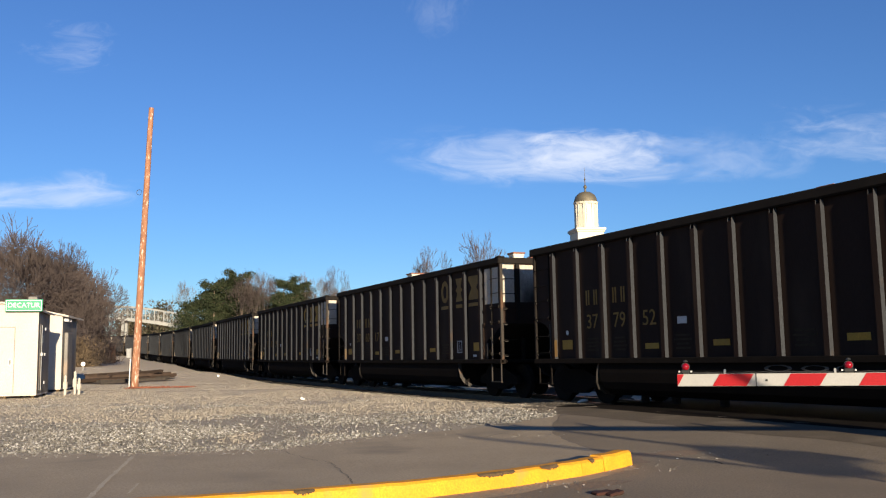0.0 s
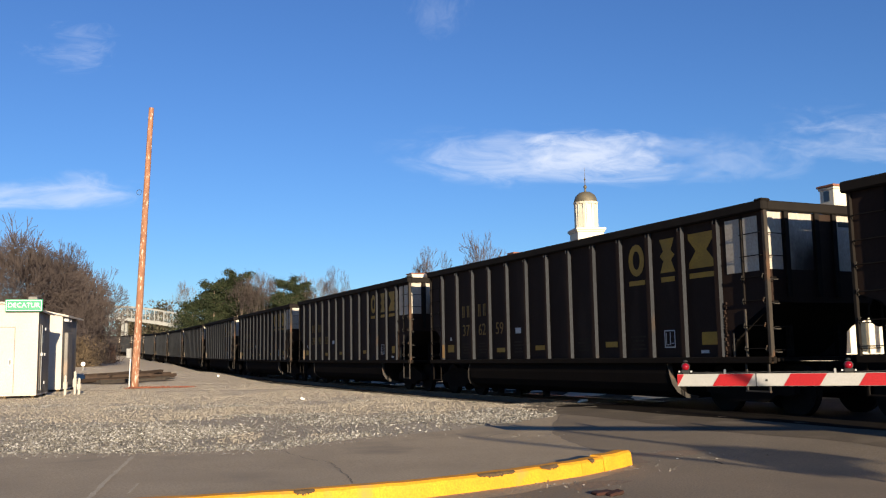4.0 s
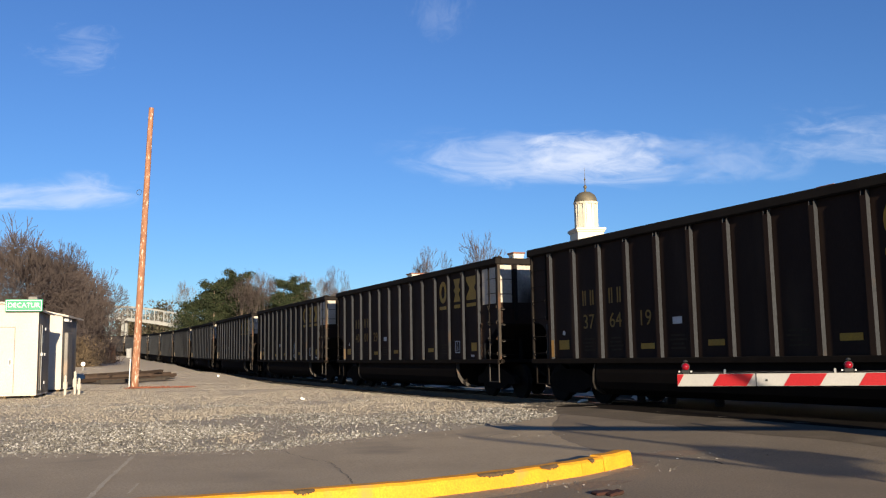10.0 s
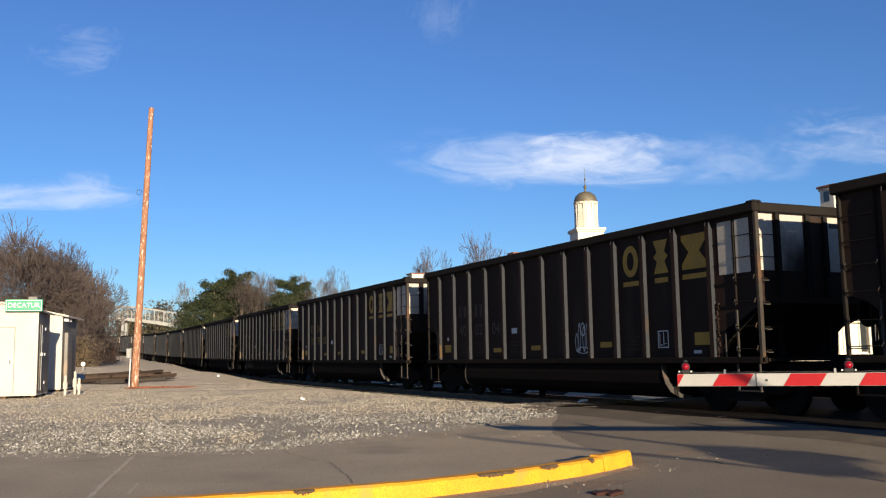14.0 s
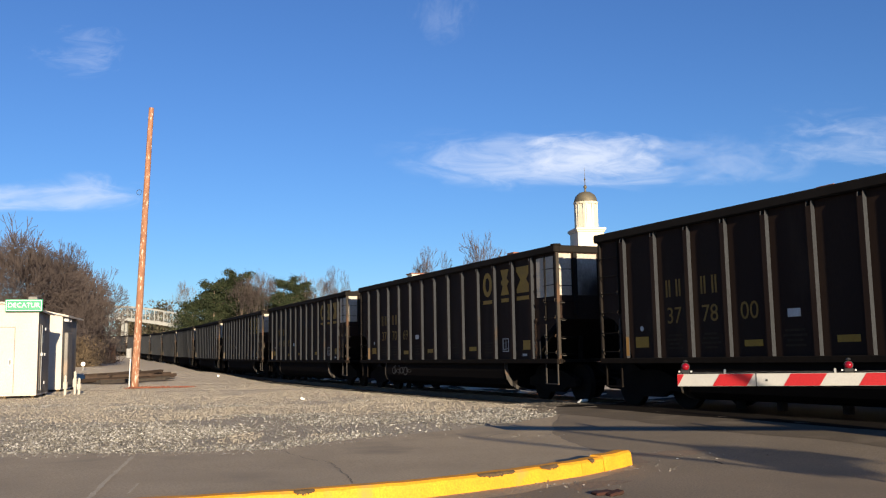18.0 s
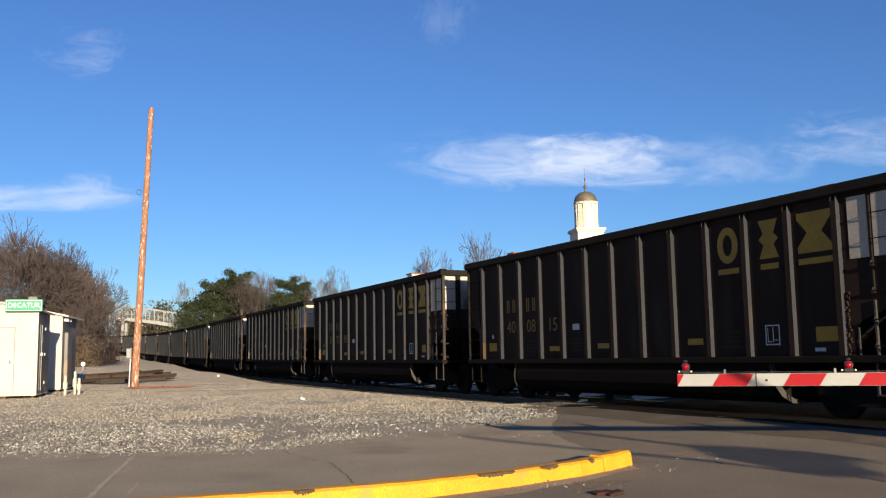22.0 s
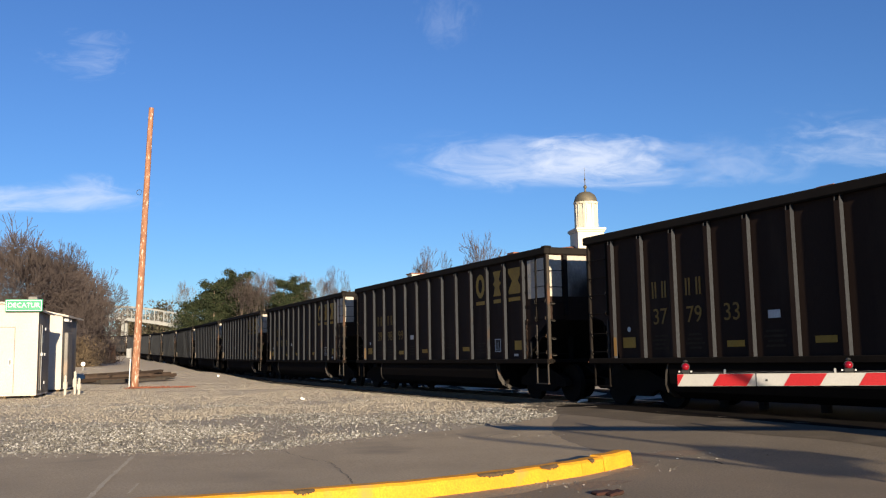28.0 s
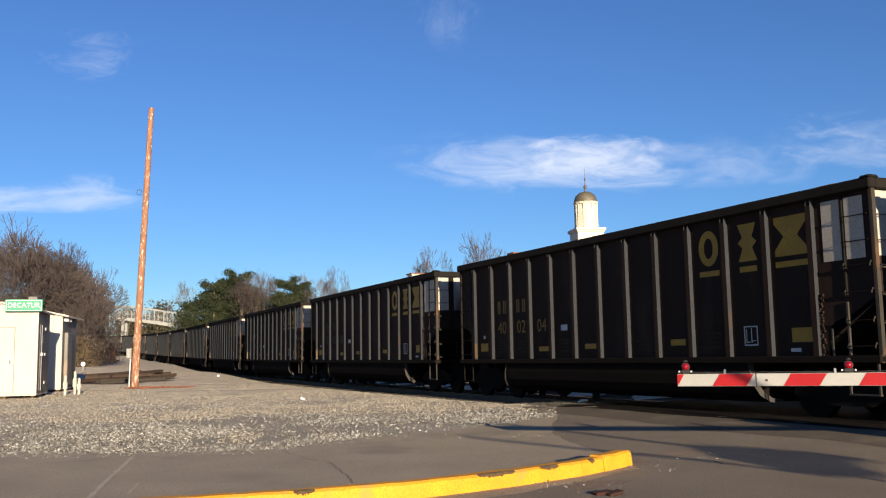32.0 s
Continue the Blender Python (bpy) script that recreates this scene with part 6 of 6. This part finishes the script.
scatter("gravel_stones", M_STONE, "grey and pale crushed stone scattered on the lot", 76000, lot, (0.009, 0.029), 1)
scatter("dusty_stones", M_TANSTONE, "tan dusty crushed stone along the line", 62000, lambda rng, n: lot(rng, n, True), (0.009, 0.024), 11)
scatter("ballast_stones", M_DARKSTONE, "dark ballast stones beside the rails", 20000, shoulder, (0.018, 0.045), 2)
scatter("verge_grit", M_STONE, "loose grit along the asphalt edge", 16000, verge, (0.006, 0.02), 3)


def bark(rng, n):
    f = rng.random(n) ** 1.5
    return np.stack([-13.9 + 2.6 * f + rng.normal(0, 0.12, n), 41.0 + rng.normal(0, 0.30, n) * (1.2 - f)], 1)


scatter("bark_litter", material("red_bark", (0.26, 0.085, 0.045), (0.20, 0.07, 0.04), rough=0.95, scale=4, fine=30, bump=0.5), "reddish bark litter at the pole foot", 900, bark, (0.02, 0.07), 6, 0.02)


def grit(rng, n):
    c = np.array([(2.75, 12.4), (1.2, 15.0), (3.3, 11.95), (2.3, 11.1), (1.3, 9.9)])
    k = rng.integers(0, len(c), n)
    return c[k] + rng.normal(0, 0.35, (n, 2)) * np.array([1.3, 0.5])


scatter("road_grit", M_STONE, "loose grit on the asphalt by the kerb", 260, grit, (0.006, 0.02), 4, 0.004)


# ======================= clouds =======================
def cloud_material(name, strength, scale, stretch, seed, lo=0.48, hi=0.78):
    m = bpy.data.materials.new(name)
    m.use_nodes = True
    n, l = m.node_tree.nodes, m.node_tree.links
    n.clear()
    out, mix, tr, em = n.new("ShaderNodeOutputMaterial"), n.new("ShaderNodeMixShader"), n.new("ShaderNodeBsdfTransparent"), n.new("ShaderNodeEmission")
    em.inputs["Color"].default_value, em.inputs["Strength"].default_value = (0.80, 0.86, 1.0, 1), 0.38
    tc, mp = n.new("ShaderNodeTexCoord"), n.new("ShaderNodeMapping")
    mp.inputs["Scale"].default_value, mp.inputs["Location"].default_value = stretch, (seed, seed * 0.7, seed * 1.3)
    l.new(tc.outputs["Generated"], mp.inputs["Vector"])
    no = n.new("ShaderNodeTexNoise")
    no.inputs["Scale"].default_value, no.inputs["Detail"].default_value, no.inputs["Roughness"].default_value, no.inputs["Distortion"].default_value = scale, 8.0, 0.60, 0.7
    l.new(mp.outputs[0], no.inputs["Vector"])
    r = n.new("ShaderNodeMapRange")
    r.interpolation_type = "SMOOTHSTEP"
    r.inputs["From Min"].default_value, r.inputs["From Max"].default_value, r.inputs["To Max"].default_value = lo, hi, strength
    # fade towards the rim of the patch
    se = n.new("ShaderNodeSeparateXYZ")
    l.new(tc.outputs["Generated"], se.inputs[0])

    def mathn(op, a, b):
        x = n.new("ShaderNodeMath")
        x.operation = op
        for i, v in enumerate((a, b)):
            if isinstance(v, (int, float)):
                x.inputs[i].default_value = v
            else:
                l.new(v, x.inputs[i])
        return x.outputs[0]

    def hump(o):
        return mathn("MULTIPLY", mathn("MULTIPLY", o, mathn("SUBTRACT", 1.0, o)), 4.0)

    fade = mathn("POWER", mathn("MULTIPLY", hump(se.outputs[0]), hump(se.outputs[2])), 1.2)
    l.new(mathn("ADD", mathn("MULTIPLY", no.outputs["Fac"], 0.75), mathn("MULTIPLY", fade, 0.38)), r.inputs["Value"])
    l.new(mathn("MULTIPLY", r.outputs[0], mathn("MINIMUM", mathn("MULTIPLY", fade, 1.8), 1.0)), mix.inputs["Fac"])
    l.new(tr.outputs[0], mix.inputs[1])
    l.new(em.outputs[0], mix.inputs[2])
    l.new(mix.outputs[0], out.inputs["Surface"])
    return m


def px_ray(x, y):
    """Direction in the world of a place in the first view, 1568 by 882."""
    half = math.tan(radians(51.757) / 2)
    return cam_pose.to_3x3() @ Vector(((2 * x / 1568 - 1) * half, (882 - 2 * y) / 1568 * half, -1))


clouds = []


def cloud(x0, y0, x1, y1, mat, label, drift):
    """A thin far veil of cloud; drift: how far it moves over the clip, as two corners' shift."""
    D = 3000.0
    c = px_ray((x0 + x1) / 2, (y0 + y1) / 2) * D
    right, up = cam_pose.to_3x3() @ Vector((1, 0, 0)), cam_pose.to_3x3() @ Vector((0, 1, 0))
    k = D * 2 * math.tan(radians(51.757) / 2) / 1568
    w, h = (x1 - x0) * k / 2, (y1 - y0) * k / 2
    bm = bmesh.new()
    vs = [[bm.verts.new((i / 12 * 2 * w - w, 120 * ((i / 6 - 1) ** 2 + (j / 4 - 1) ** 2), j / 8 * 2 * h - h)) for i in range(13)] for j in range(9)]
    for a, b in zip(vs, vs[1:]):
        for i in range(12):
            bm.faces.new((a[i], a[i + 1], b[i + 1], b[i]))
    ob = tagged(part("cloud", bm, mat, smooth=True), label, "cloud", kind="structure")
    turn = Matrix((right, up.cross(right) * -1.0, up)).transposed().to_4x4()
    m0 = Matrix.Translation(Vector(EYE) + c) @ turn
    m1 = Matrix.Translation(Vector(EYE) + c + right * drift[0] * k - up * drift[1] * k) @ turn
    ob.matrix_basis = m0
    clouds.append((ob, m0, m1))


cloud(650, 225, 1330, 345, cloud_material("main_cloud", 0.56, 2.7, (2.2, 1, 1.3), 3.1, 0.40, 0.90), "soft white cloud bank", (4, 10))
cloud(850, 215, 1240, 330, cloud_material("cloud_crown", 0.72, 3.0, (1.9, 1, 1.3), 9.3, 0.50, 0.86), "soft white crown of a cloud bank", (4, 10))
cloud(1150, 235, 1460, 335, cloud_material("thin_cloud", 0.25, 2.2, (2.4, 1, 1.4), 2.3, 0.42, 0.95), "thin trail of cloud", (5, 10))
cloud(1290, 170, 1800, 320, cloud_material("east_cloud", 0.38, 2.8, (1.8, 1, 2.0), 8.4, 0.50, 0.95), "thin white cloud streaks", (6, 12))
cloud(-220, 315, 330, 380, cloud_material("low_cloud", 0.6, 2.0, (2.5, 1, 1.0), 5.2, 0.40, 0.92), "thin low band of cloud", (14, 7))
cloud(90, 300, 230, 345, cloud_material("small_cloud", 0.3, 2.0, (2.2, 1, 1.0), 4.4, 0.42, 0.92), "small shred of cloud", (14, 7))
cloud(20, 20, 250, 160, cloud_material("west_wisp", 0.24, 2.6, (1.0, 1, 2.2), 1.7, 0.55, 0.95), "faint wisp of cloud", (32, 16))
cloud(680, -60, 860, 100, cloud_material("high_wisp", 0.13, 2.6, (2.2, 1, 1.0), 6.6, 0.55, 0.95), "faint wisp of cloud", (18, 22))

# ======================= movement =======================
def front_u(t):
    return 20.86 - 6.4225 * t + 0.00084 * t * t


def motions():
    for ob, m0, m1 in clouds:
        walk(ob, [(0.0, m0), (32.0, m1)])
    radius = 0.457
    for k, car in cars.items():
        rows = []
        for i in range(0, 65):
            t = i * 0.5
            u = front_u(t) + (k - 1) * PITCH_CAR + L2
            a, b = on_line(u - 6.17, -HALF), on_line(u + 6.17, -HALF)
            dx, dy, dz = a[0] - b[0], a[1] - b[1], a[3] - b[3]
            rows.append((t, pose((a[0] + b[0]) / 2, (a[1] + b[1]) / 2, (a[3] + b[3]) / 2, 0, -math.degrees(math.asin(dz / 12.34)), math.degrees(math.atan2(dy, dx)))))
        walk(car, rows)
        if 0 <= k <= 13:
            for truck in car.children:
                if not truck.name.startswith("truck"):
                    continue
                for ws in truck.children:
                    if ws.name.startswith("wheelset"):
                        x, _, z = ws.matrix_basis.translation
                        walk(ws, [(i * 0.1, pose(x, 0, z, 0, math.degrees((front_u(0) - front_u(i * 0.1)) / radius), 0)) for i in range(0, 321)])


motions()
